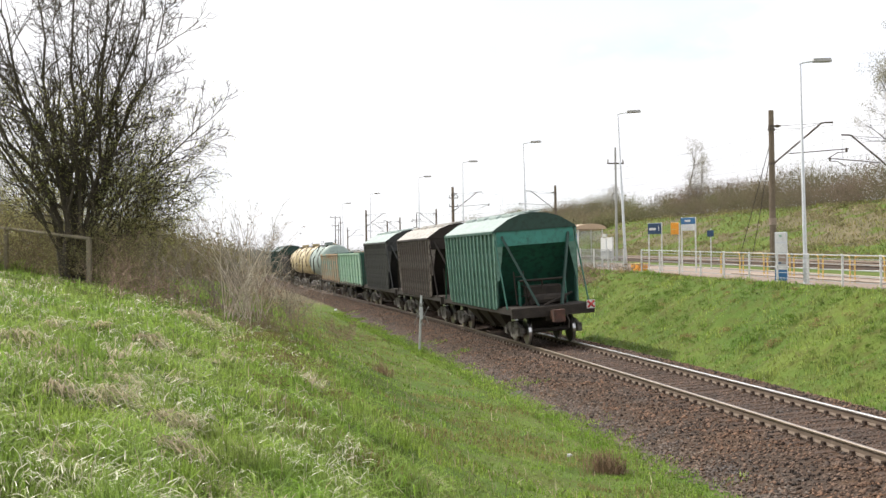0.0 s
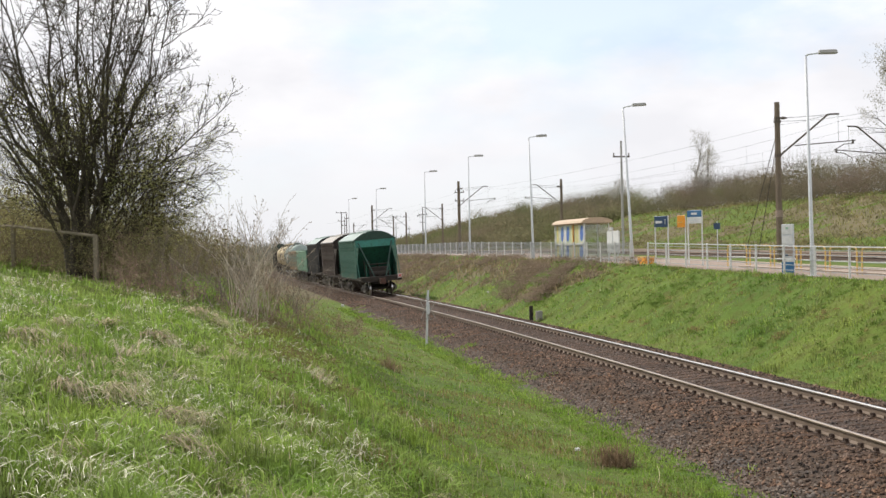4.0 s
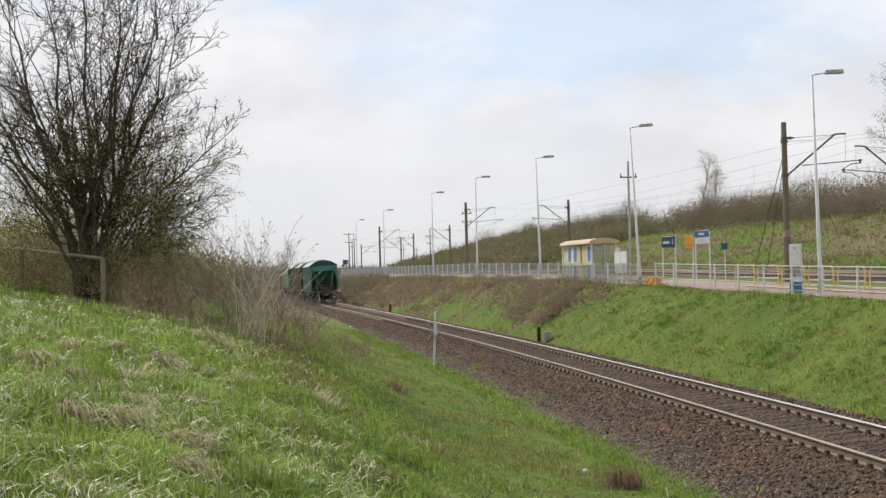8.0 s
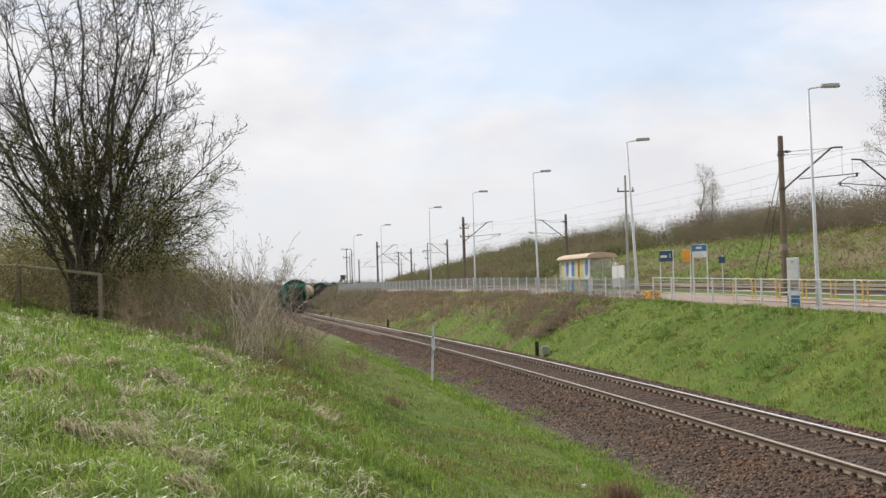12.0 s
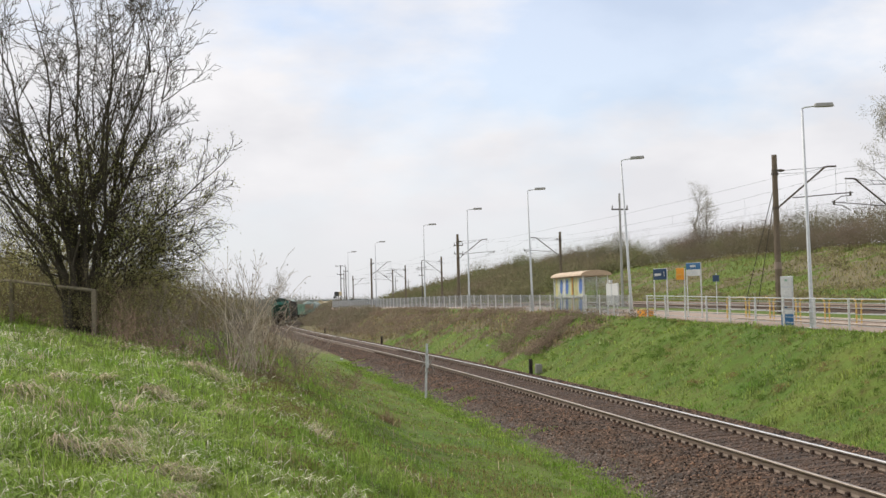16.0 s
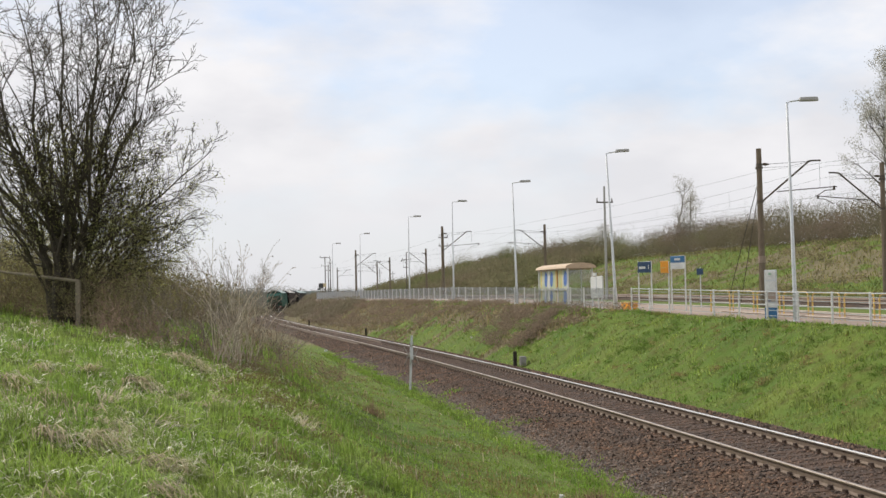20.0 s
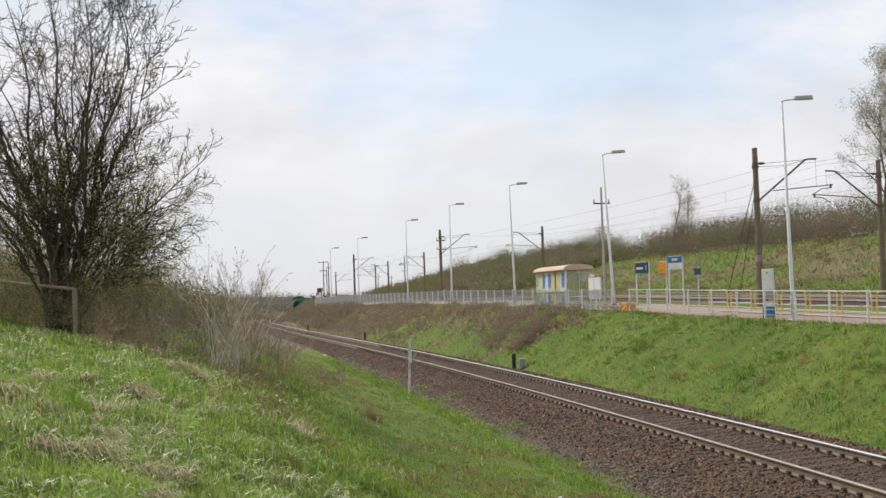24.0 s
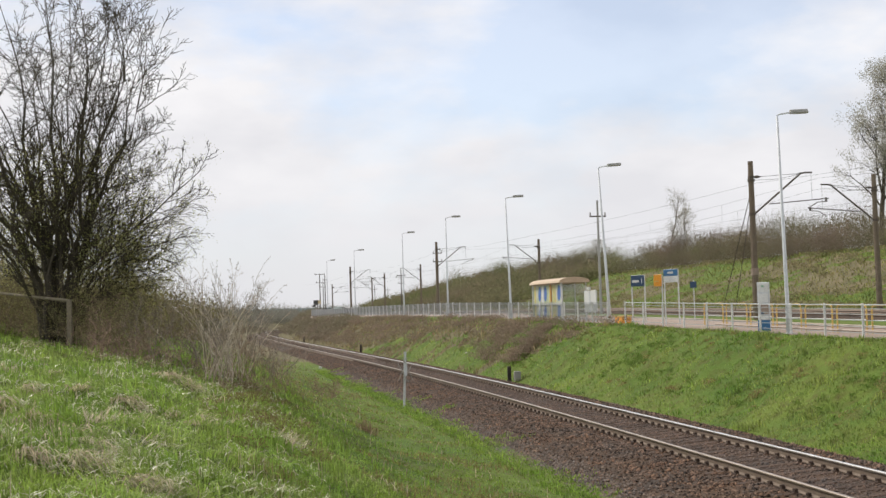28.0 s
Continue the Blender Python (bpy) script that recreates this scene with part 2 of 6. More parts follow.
KERB = mat("pale_kerb", (0.46, 0.39, 0.33), (0.40, 0.34, 0.29), 0.9, scale=2)
W_OLIVE = mat("wagon_faded", (0.24, 0.33, 0.27), (0.42, 0.25, 0.14), 0.7, scale=0.9, scale2=5, lo=0.42, hi=0.55)
T_CREAM = mat("tank_cream", (0.62, 0.53, 0.32), (0.52, 0.43, 0.24), 0.5, scale=1.0, scale2=5, col3=(0.28, 0.19, 0.09))
T_GREY = mat("tank_grey", (0.36, 0.45, 0.40), (0.20, 0.24, 0.22), 0.6, scale=0.8, scale2=5)
GLASS = bpy.data.materials.new("clear_screen")
GLASS.use_nodes = True
gn, gl = GLASS.node_tree.nodes, GLASS.node_tree.links
g_clear, g_gloss, g_both = gn.new("ShaderNodeBsdfTransparent"), gn.new("ShaderNodeBsdfGlossy"), gn.new("ShaderNodeMixShader")
g_clear.inputs["Color"].default_value = (0.86, 0.88, 0.87, 1)
g_gloss.inputs["Roughness"].default_value = 0.08
g_both.inputs[0].default_value = 0.12
gl.new(g_clear.outputs[0], g_both.inputs[1])
gl.new(g_gloss.outputs[0], g_both.inputs[2])
gl.new(g_both.outputs[0], gn["Material Output"].inputs["Surface"])
RED = mat("tail_board_red", (0.6, 0.04, 0.03), None, 0.5)


# ---- mesh helpers ----
class Geo:
    """Collects corners and faces of one mesh."""

    def __init__(self):
        self.v, self.f, self.m = [], [], []

    def add(self, verts, faces, mi=0):
        k = len(self.v)
        self.v.extend(verts)
        self.f.extend([tuple(i + k for i in f) for f in faces])
        self.m.extend([mi] * len(faces))
        return self

    def box(self, c, s, mi=0, rz=0.0, bevel=0.0):
        cx, cy, cz = c
        hx, hy, hz = s[0] / 2, s[1] / 2, s[2] / 2
        ca, sa = math.cos(rz), math.sin(rz)
        if not bevel:
            pts = [(x, y, z) for z in (-hz, hz) for x, y in ((-hx, -hy), (hx, -hy), (hx, hy), (-hx, hy))]
            fs = [(3, 2, 1, 0), (4, 5, 6, 7), (0, 1, 5, 4), (1, 2, 6, 5), (2, 3, 7, 6), (3, 0, 4, 7)]
        else:
            b = bevel
            ring = [(-hx + b, -hy), (hx - b, -hy), (hx, -hy + b), (hx, hy - b), (hx - b, hy), (-hx + b, hy), (-hx, hy - b), (-hx, -hy + b)]
            top = [(x * (1 - b / hx), y * (1 - b / hy)) for x, y in ring]
            pts = [(x, y, -hz) for x, y in ring] + [(x, y, hz - b) for x, y in ring] + [(x, y, hz) for x, y in top]
            fs = [tuple(range(7, -1, -1)), tuple(range(16, 24))]
            for lev in (0, 8):
                fs += [(lev + i, lev + (i + 1) % 8, lev + 8 + (i + 1) % 8, lev + 8 + i) for i in range(8)]
        return self.add([(cx + x * ca - y * sa, cy + x * sa + y * ca, cz + z) for x, y, z in pts], fs, mi)

    def tube(self, pts, radii, n=6, mi=0, caps=True):
        pts = [Vector(p) for p in pts]
        if not hasattr(radii, "__len__"):
            radii = [radii] * len(pts)
        k, vs, fs = len(pts), [], []
        for i, p in enumerate(pts):
            d = (pts[min(i + 1, k - 1)] - pts[max(i - 1, 0)]).normalized()
            a = d.cross(Vector((0, 0, 1)) if abs(d.z) < 0.95 else Vector((1, 0, 0))).normalized()
            b = d.cross(a)
            for j in range(n):
                w = 2 * math.pi * j / n
                vs.append(tuple(p + (a * math.cos(w) + b * math.sin(w)) * radii[i]))
        for i in range(k - 1):
            for j in range(n):
                fs.append((i * n + j, i * n + (j + 1) % n, (i + 1) * n + (j + 1) % n, (i + 1) * n + j))
        if caps:
            fs += [tuple(range(n - 1, -1, -1)), tuple(range((k - 1) * n, k * n))]
        return self.add(vs, fs, mi)

    def prism(self, outline, y0, y1, mi=0, axis="y"):
        """An outline of (x, z) pushed from y0 to y1."""
        k = len(outline)
        def at(x, z, y):
            return (x, y, z) if axis == "y" else (y, x, z)
        vs = [at(x, z, y0) for x, z in outline] + [at(x, z, y1) for x, z in outline]
        fs = [tuple(range(k)), tuple(range(2 * k - 1, k - 1, -1))] + [(i, i + k, (i + 1) % k + k, (i + 1) % k) for i in range(k)]
        return self.add(vs, fs, mi)

    def mesh(self, name, mats, smooth=False):
        me = bpy.data.meshes.new(name)
        me.from_pydata([tuple(p) for p in self.v], [], self.f)
        for m in mats if isinstance(mats, (list, tuple)) else [mats]:
            me.materials.append(m)
        if any(self.m):
            me.polygons.foreach_set("material_index", self.m)
        if smooth:
            me.polygons.foreach_set("use_smooth", [True] * len(me.polygons))
        bm = bmesh.new()
        bm.from_mesh(me)
        bmesh.ops.recalc_face_normals(bm, faces=bm.faces)
        bm.to_mesh(me)
        bm.free()
        me.update()
        return me


def part(name, geo, material, parent, label="", smooth=False):
    me = geo if isinstance(geo, bpy.types.Mesh) else geo.mesh(name, material, smooth)
    ob = new(name, me)
    ob.parent = parent
    if label:
        ob["label"] = label
    return ob


def empty(name, m, label, category, group="", kind=""):
    ob = new(name)
    ob.empty_display_size = 0.2
    ob.matrix_basis = m
    return tagged(ob, label, category, group, kind)


def bulk(name, verts, faces, material, label, category="", kind="stuff", parent=None, normals=None):
    """One mesh straight from number arrays; faces all of one corner count."""
    me = bpy.data.meshes.new(name)
    verts, faces = np.asarray(verts, np.float32), np.asarray(faces, np.int32)
    me.vertices.add(len(verts))
    me.vertices.foreach_set("co", verts.ravel())
    k = faces.shape[1]
    me.loops.add(faces.size)
    me.loops.foreach_set("vertex_index", faces.ravel())
    me.polygons.add(len(faces))
    me.polygons.foreach_set("loop_start", np.arange(len(faces)) * k)
    me.update(calc_edges=True)
    me.materials.append(material)
    if normals is not None:
        me.polygons.foreach_set("use_smooth", np.ones(len(faces), bool))
        me.normals_split_custom_set_from_vertices(np.asarray(normals, np.float32))
    ob = new(name, me)
    if parent:
        ob.parent = parent
        return ob
    return tagged(ob, label, category, kind=kind)


# ---- the lines of the place ----
GAUGE = 1.59   # between the middles of the rail heads
CANT = 0.063   # the outer rail lies higher
HEAD_S = [-60, 0, 60, 90, 110, 130, 150, 175, 200, 225, 245, 260, 280, 300, 330, 380, 450, 520]
HEAD = [0.139, 0.139, 0.187, 0.2045, 0.208, 0.2065, 0.202, 0.193, 0.178, 0.15, 0.11, 0.06, 0.0, -0.05, -0.13, -0.25, -0.4, -0.5]
TS = np.arange(-40, 500, 0.5)
TH = np.interp(TS, HEAD_S, HEAD)
TX = np.cumsum(-np.sin(TH)) * 0.5
TY = np.cumsum(np.cos(TH)) * 0.5
i0 = int(40 / 0.5)
TX += 10.34 - TX[i0]
TY += 1.70 - TY[i0]


def on_track(s, off=0.0, z=0.0):
    """A place over the track: s along it, off to its right, z above the rail heads."""
    h = np.interp(s, TS, TH)
    return (np.interp(s, TS, TX) + off * math.cos(h), np.interp(s, TS, TY) + off * math.sin(h), z + off * CANT)


UX, UY = -0.2045, 0.979   # the platform's direction; its right-hand side is (UY, -UX)
FENCE = 21.96             # the fence's distance from the camera, square to the platform


def on_plat(s, off, z=0.0):
    return (UX * s + UY * off, UY * s - UX * off, z)


def plat_z(s):
    return np.interp(s, [-50, 20, 42, 62, 82, 102, 140, 220, 400], [1.3, 1.65, 1.93, 2.25, 2.47, 2.68, 2.75, 2.8, 2.8])


def smooth(a, b, x):
    t = np.clip((x - a) / (b - a), 0, 1)
    return t * t * (3 - 2 * t)


def track_coords(x, y):
    x, y = np.atleast_1d(x).astype(float), np.atleast_1d(y).astype(float)
    o, s = np.zeros(len(x)), np.zeros(len(x))
    for a in range(0, len(x), 4000):
        dx, dy = x[a:a + 4000, None] - TX[None, ::4], y[a:a + 4000, None] - TY[None, ::4]
        i = np.argmin(dx * dx + dy * dy, axis=1) * 4
        h = TH[i]
        ex, ey = x[a:a + 4000] - TX[i], y[a:a + 4000] - TY[i]
        o[a:a + 4000] = ex * np.cos(h) + ey * np.sin(h)
        s[a:a + 4000] = TS[i] - ex * np.sin(h) + ey * np.cos(h)
    return o, s


def bumps(x, y, o):
    """Small unevenness of the grass."""
    r = np.array([noise.noise((a * 0.45, b * 0.45, 0.0)) * 0.15 + noise.noise((a * 1.7, b * 1.7, 3.0)) * 0.06 if -40 < a < 60 and 0 < b < 150 else 0.0 for a, b in zip(x, y)])
    lumps = np.array([noise.noise((a * 0.8, b * 0.8, 8.0)) + 0.6 * noise.noise((a * 2.2, b * 2.2, 1.0)) if -30 < a < 60 and 20 < b < 150 else 0.0 for a, b in zip(x, y)])
    r = np.where(np.asarray(o) > 3.6, r * 1.6 + 0.16 * lumps, r)
    # tussocky meadow on the near slope
    near = np.array([0.11 * noise.noise((a * 1.1, b * 1.1, 21.0)) + 0.07 * noise.noise((a * 2.6, b * 2.6, 5.0)) if -14 < a < 8 and 4 < b < 45 else 0.0 for a, b in zip(x, y)])
    r = r + near * (1 - smooth(-9.5, -7.0, np.asarray(o))) * (1 - smooth(30, 44, np.asarray(y)))
    return r * smooth(3.6, 5.5, np.abs(o)) * (1 - smooth(FENCE - 1.6, FENCE - 0.3, UY * np.asarray(x) - UX * np.asarray(y)))


def ground_z(x, y):
    x, y = np.atleast_1d(x).astype(float), np.atleast_1d(y).astype(float)
    o, s = track_coords(x, y)
    n = UY * x - UX * y
    sp = UX * x + UY * y
    pz = plat_z(sp)
    # the near side, a grassy slope
    left = np.interp(o, [-400, -60, -25, -18, -14.5, -12.3, -10.4, -8.6, -7.0, -5.2, -3.9, 0], [6, 4.3, 3.5, 3.0, 2.5, 2.05, 1.5, 0.6, -0.05, -0.5, -0.62, -0.62])
    # beyond the wood the near side is lower
    left = left * (1 - 0.55 * smooth(60, 120, y)) - 0.2 * smooth(60, 120, y)
    # the far side, a bank up to the platform, then tracks and a hill
    w = np.clip((o - 3.3) / np.maximum((o - 3.3) + (FENCE - 1.0 - n), 0.5), 0, 1)
    w = np.where(n > FENCE - 1.0, 1.0, w)
    bank = -0.6 + (pz - 0.04 + 0.6) * (0.75 * w + 0.25 * smooth(0, 1, w))
    hill_h = 5.6 * (1 - smooth(290, 400, sp)) * (0.75 + 0.25 * smooth(-20, 60, sp))
    hill = hill_h * smooth(47, 72, n) + 1.5 * smooth(72, 140, n) * (1 - smooth(260, 400, sp))
    bank = np.minimum(bank, -0.6 + np.maximum(o - 3.3, 0) * 0.62)
    right = np.where(o > 3.3, bank, -0.6) + hill * smooth(4, 14, o)
    z = np.where(o < 0, left, right)
    # past the end of the platform the land falls to the level of the line
    far = smooth(380, 900, y)
    return z * (1 - far) + far * -1.0


# ---- ground ----
def axis_steps(parts):
    out = []
    for a, b, d in parts:
        out += list(np.arange(a, b, d))
    return np.array(out)


gx = axis_steps([(-4000, -400, 600), (-400, -100, 30), (-100, -48, 4), (-48, -14, 0.6), (-14, 6, 0.25), (6, 60, 0.6), (60, 130, 3), (130, 400, 30), (400, 4001, 600)])
gy = axis_steps([(-600, -60, 90), (-60, 0, 5), (0, 4, 0.5), (4, 32, 0.22), (32, 70, 0.5), (70, 260, 1.5), (260, 500, 8), (500, 1000, 50), (1000, 4601, 300)])
GX, GY = np.meshgrid(gx, gy)
gz = ground_z(GX.ravel(), GY.ravel())
go, gs = track_coords(GX.ravel(), GY.ravel())
rough = bumps(GX.ravel(), GY.ravel(), go)
gz = gz + rough
nc = len(gx)
idx = np.arange(len(gy) * nc).reshape(len(gy), nc)
gf = np.stack([idx[:-1, :-1], idx[:-1, 1:], idx[1:, 1:], idx[1:, :-1]], -1).reshape(-1, 4)
# withered stretches of the far bank and bare spots show brown turf
cxy = np.stack([GX.ravel(), GY.ravel()], 1)[gf].mean(1)


def withered(x, y):
    o, q = track_coords(x, y)
    d = np.array([0.8 * noise.noise(((c + 3 * a) * 0.10, a * 0.12, 15.0)) + 0.4 * noise.noise((c * 0.6, a * 0.6, 8.0)) for a, c in zip(o, q)])
    return (o > 3.5) & (UY * x - UX * y < FENCE - 0.5) & (y < 260) & (d + 0.75 * smooth(62, 84, q) + 0.18 * smooth(5, 9, o) - 0.6 * (1 - smooth(52, 66, q)) > 0.46)


near_part = (np.abs(cxy[:, 0]) < 60) & (cxy[:, 1] > 30) & (cxy[:, 1] < 260)
brown = np.zeros(len(gf), np.int32)
brown[near_part] = withered(cxy[near_part, 0], cxy[near_part, 1])
on_hill = (UY * cxy[:, 0] - UX * cxy[:, 1] > 46) & (cxy[:, 1] < 480) & (cxy[:, 0] < 140)
brown[on_hill] = [noise.noise((a * 0.10, c * 0.10, 2.0)) + 0.6 * noise.noise((a * 0.4, c * 0.4, 6.0)) > 0.08 for a, c in cxy[on_hill]]
# past the shrubs the near side and the far bend are withered too
c_o, c_q = go[gf].mean(1), gs[gf].mean(1)
far_left = (c_o < -2.5) & (c_q > 50) & (c_q < 480) & (cxy[:, 1] > 45) & (cxy[:, 0] > -130)
brown[far_left] = [noise.noise((a * 0.25, c * 0.25, 4.0)) + 0.02 * (q - 92) > 0 for (a, c), q in zip(cxy[far_left], c_q[far_left])]
brown[(c_o > 2.0) & (c_q > 150) & (c_q < 420) & (cxy[:, 0] < 5)] = 1
ground = bulk("ground", np.stack([GX.ravel(), GY.ravel(), gz], 1), gf, GRASS, "grassy railway cutting with bright spring grass and dry patches", "ground", "structure")
ground.data.materials.append(TURF)
ground.data.polygons.foreach_set("material_index", brown)


SLOPE_Y, SLOPE_X = np.gradient(gz.reshape(len(gy), nc), gy, gx)


def lie(x, y, rough_, seed):
    """The ground's normal with some scatter."""
    i, j = np.clip(np.searchsorted(gy, y), 0, len(gy) - 1), np.clip(np.searchsorted(gx, x), 0, nc - 1)
    n = np.stack([-SLOPE_X[i, j], -SLOPE_Y[i, j], np.ones(len(x))], 1) + np.random.default_rng(seed).normal(0, rough_, (len(x), 3))
    return n / np.linalg.norm(n, axis=1)[:, None]


def gz1(x, y):
    return float(ground_z(x, y)[0])


# ---- the line ----
def sweep(profile, s0, s1, step, mats, name, smoothed=False, mis=None):
    """A profile of (off, z) carried along the track."""
    ss = np.arange(s0, s1 + 0.01, step)
    vs, fs, k = [], [], len(profile)
    for s in ss:
        vs += [on_track(s, o, z) for o, z in profile]
    g = Geo()
    for i in range(len(ss) - 1):
        for j in range(k - 1):
            fs.append((i * k + j, i * k + j + 1, (i + 1) * k + j + 1, (i + 1) * k + j))
    g.add(vs, fs)
    g.m = [mis[j] if mis else 0 for i in range(len(ss) - 1) for j in range(k - 1)]
    return g.mesh(name, mats, smoothed)


BED = [(-3.9, -0.70), (-3.2, -0.40), (-2.5, -0.265), (-1.75, -0.19), (-0.7, -0.195), (0.7, -0.195), (1.7, -0.19), (2.4, -0.42), (3.5, -0.95)]
ballast_bed = new("ballast_bed", sweep(BED,
                                       -30, 430, 1.0, [BALLAST], "ballast_bed"))
tagged(ballast_bed, "brown crushed-stone ballast bed under the track", "ballast", kind="structure")

track = empty("railway_track", Matrix(), "single broad-gauge track with rusty rails on wooden sleepers", "railway track", kind="structure")
for side, top in ((-1, WORN), (1, POLISH)):
    c = side * GAUGE / 2
    prof = [(c - 0.07, -0.178), (c - 0.07, -0.165), (c - 0.012, -0.14), (c - 0.01, -0.045), (c - 0.036, -0.036), (c - 0.036, -0.008), (c - 0.026, 0.0),
            (c + 0.026, 0.0), (c + 0.036, -0.008), (c + 0.036, -0.036), (c + 0.01, -0.045), (c + 0.012, -0.14), (c + 0.07, -0.165), (c + 0.07, -0.178)]
    part("rail", sweep(prof, -28, 430, 1.0, [RUST, top], "rail", mis=[0, 0, 0, 0, 1, 1, 1, 1, 1, 0, 0, 0, 0]), None, track,
         "polished bright rail" if side > 0 else "dull worn rail")

# ---- platform ----
platform = Geo()
pv, pf = [], []
ps = np.arange(-10, 207, 4.0)
for s in ps:
    z = float(plat_z(s))
    for off, dz in ((FENCE - 0.1, -0.5), (FENCE - 0.1, 0.0), (FENCE + 5.0, 0.02), (FENCE + 5.0, -0.5)):
        pv.append(on_plat(s, off, z + dz))
for i in range(len(ps) - 1):
    for j in range(3):
        pf.append((i * 4 + j, i * 4 + j + 1, i * 4 + j + 5, i * 4 + j + 4))
platform.add(pv, pf)
plat = new("platform", platform.mesh("platform", PAVE))
tagged(plat, "paved pale station platform along the electrified line", "platform", kind="structure")
edge = Geo()
for s in np.arange(-10, 203, 4.0):
    a, b = on_plat(s, FENCE + 4.9, float(plat_z(s)) + 0.05), on_plat(s + 4, FENCE + 4.9, float(plat_z(s + 4)) + 0.05)
    edge.tube([a, b], 0.035, 4)
part("platform_edge", edge, KERB, plat, "pale concrete platform edge")


# ---- fence ----
def fence_run(s0, s1, dense):
    n = int(round((s1 - s0) / 2.46))
    run = empty("platform_fence", Matrix(), "grey galvanised steel fence on the platform's edge" if dense else "grey steel railing with horizontal bars on the platform's edge", "fence")
    yaw = math.atan2(-UX, UY)
    post_me = Geo().box((0, 0, 0.53), (0.07, 0.06, 1.16), bevel=0.01).mesh("fence_post", WHITE)
    pan, bars = Geo(), []
    if dense:
        for z in (0.12, 0.4, 0.68, 0.96, 1.06):
            pan.box((0, 1.23, z), (0.02, 2.40, 0.016))
        for k in range(28):
            pan.box((0.012, 0.08 + k * 0.085, 0.58), (0.008, 0.007, 0.98))
        bars.append(("mesh_panel", pan.mesh("mesh_panel", GALV2)))
    else:
        rod = Geo().box((0, 1.23, 0), (0.024, 2.40, 0.022)).mesh("bar", GALV2)
        bars += [("bar", rod, z) for z in (0.16, 0.36, 0.56, 0.76, 0.94)]
        bars.append(("top_rail", Geo().box((0, 1.23, 0), (0.04, 2.40, 0.034)).mesh("top_rail", GALV), 1.07))
    for i in range(n + 1):
        s = s0 + i * 2.46
        ob = part("fence_post", post_me, None, run)
        ob.matrix_basis = Matrix.Translation(on_plat(s, FENCE, float(plat_z(s)))) @ pose(0, 0, 0, 0, 0, math.degrees(yaw))
        if i < n:
            dz = math.degrees(math.atan2(float(plat_z(s + 2.46) - plat_z(s)), 2.46))
            for nm, me, *up in bars:
                ob = part(nm, me, None, run)
                if dense:
                    ob["kind"] = "stuff"
                ob.matrix_basis = Matrix.Translation(on_plat(s, FENCE, float(plat_z(s)) + (up[0] if up else 0.0))) @ pose(0, 0, 0, 0, 0, math.degrees(yaw)) @ pose(0, 0, 0, dz, 0, 0)
    return run


fence_run(22.8, 60.0, False)
fence_run(62.3, 206.0, True)


# ---- street lamps on the platform ----
def lamp_build():
    root = empty("platform_lamp", Matrix(), "tall galvanised lamp post with one flat street-light head", "street lamp", "lamps along the platform")
    g = Geo().tube([(0, 0, 0), (0, 0, 0.9), (0, 0, 1.0), (0, 0, 8.0)], [0.095, 0.09, 0.075, 0.042], 10)
    part("pole", g, GALV, root, smooth=True)
    part("base_flange", Geo().box((0, 0, 0.02), (0.34, 0.34, 0.04)), GALV, root)
    part("bracket", Geo().tube([(0, 0, 7.93), (0, 0, 8.03), (0.12, 0, 8.08), (0.55, 0, 8.13)], 0.03, 8), GALV, root)
    head = Geo()
    out = [(0, 0.07), (0.15, 0.10), (0.5, 0.13), (0.72, 0.1), (0.78, 0.0)]
    ring = [(x, y) for x, y in out] + [(x, -y) for x, y in reversed(out[:-1])]
    vs = [(0.5 + x, y, 8.12 + 0.02 * x) for x, y in ring] + [(0.5 + 0.04 + x * 0.9, y * 0.8, 8.23 + 0.02 * x) for x, y in ring] + [(0.5 + 0.04 + x * 0.9, y * 0.8, 8.08 + 0.02 * x) for x, y in ring]
    k = len(ring)
    fs = [tuple(range(k, 2 * k)), tuple(range(3 * k - 1, 2 * k - 1, -1))]
    for i in range(k):
        j = (i + 1) % k
        fs += [(i, j, k + j, k + i), (2 * k + i, 2 * k + j, j, i)]
    # darker than the post: the underside's shade is put into the head's colour
    part("lamp_head", head.add(vs, fs), GREYP, root, "lamp head greyed for its shaded underside")
    return root


lamp0 = lamp_build()
first = True
for s in (42.9, 62.3, 81.8, 101.6, 121.8, 155.5, 184.0):
    # the arms reach over the platform, away from the freight line; the posts stand slightly askew
    m = Matrix.Translation(on_plat(s, FENCE + 0.12, float(plat_z(s)) - 0.02)) @ pose(0, 0, 0, 0.4, {42.9: -0.9, 62.3: -2.6, 81.8: -1.2}.get(s, 0.0), math.degrees(math.atan2(-UX, UY)))
    if first:
        lamp0.matrix_basis, first = m, False
    else:
        copy_thing(lamp0, m)


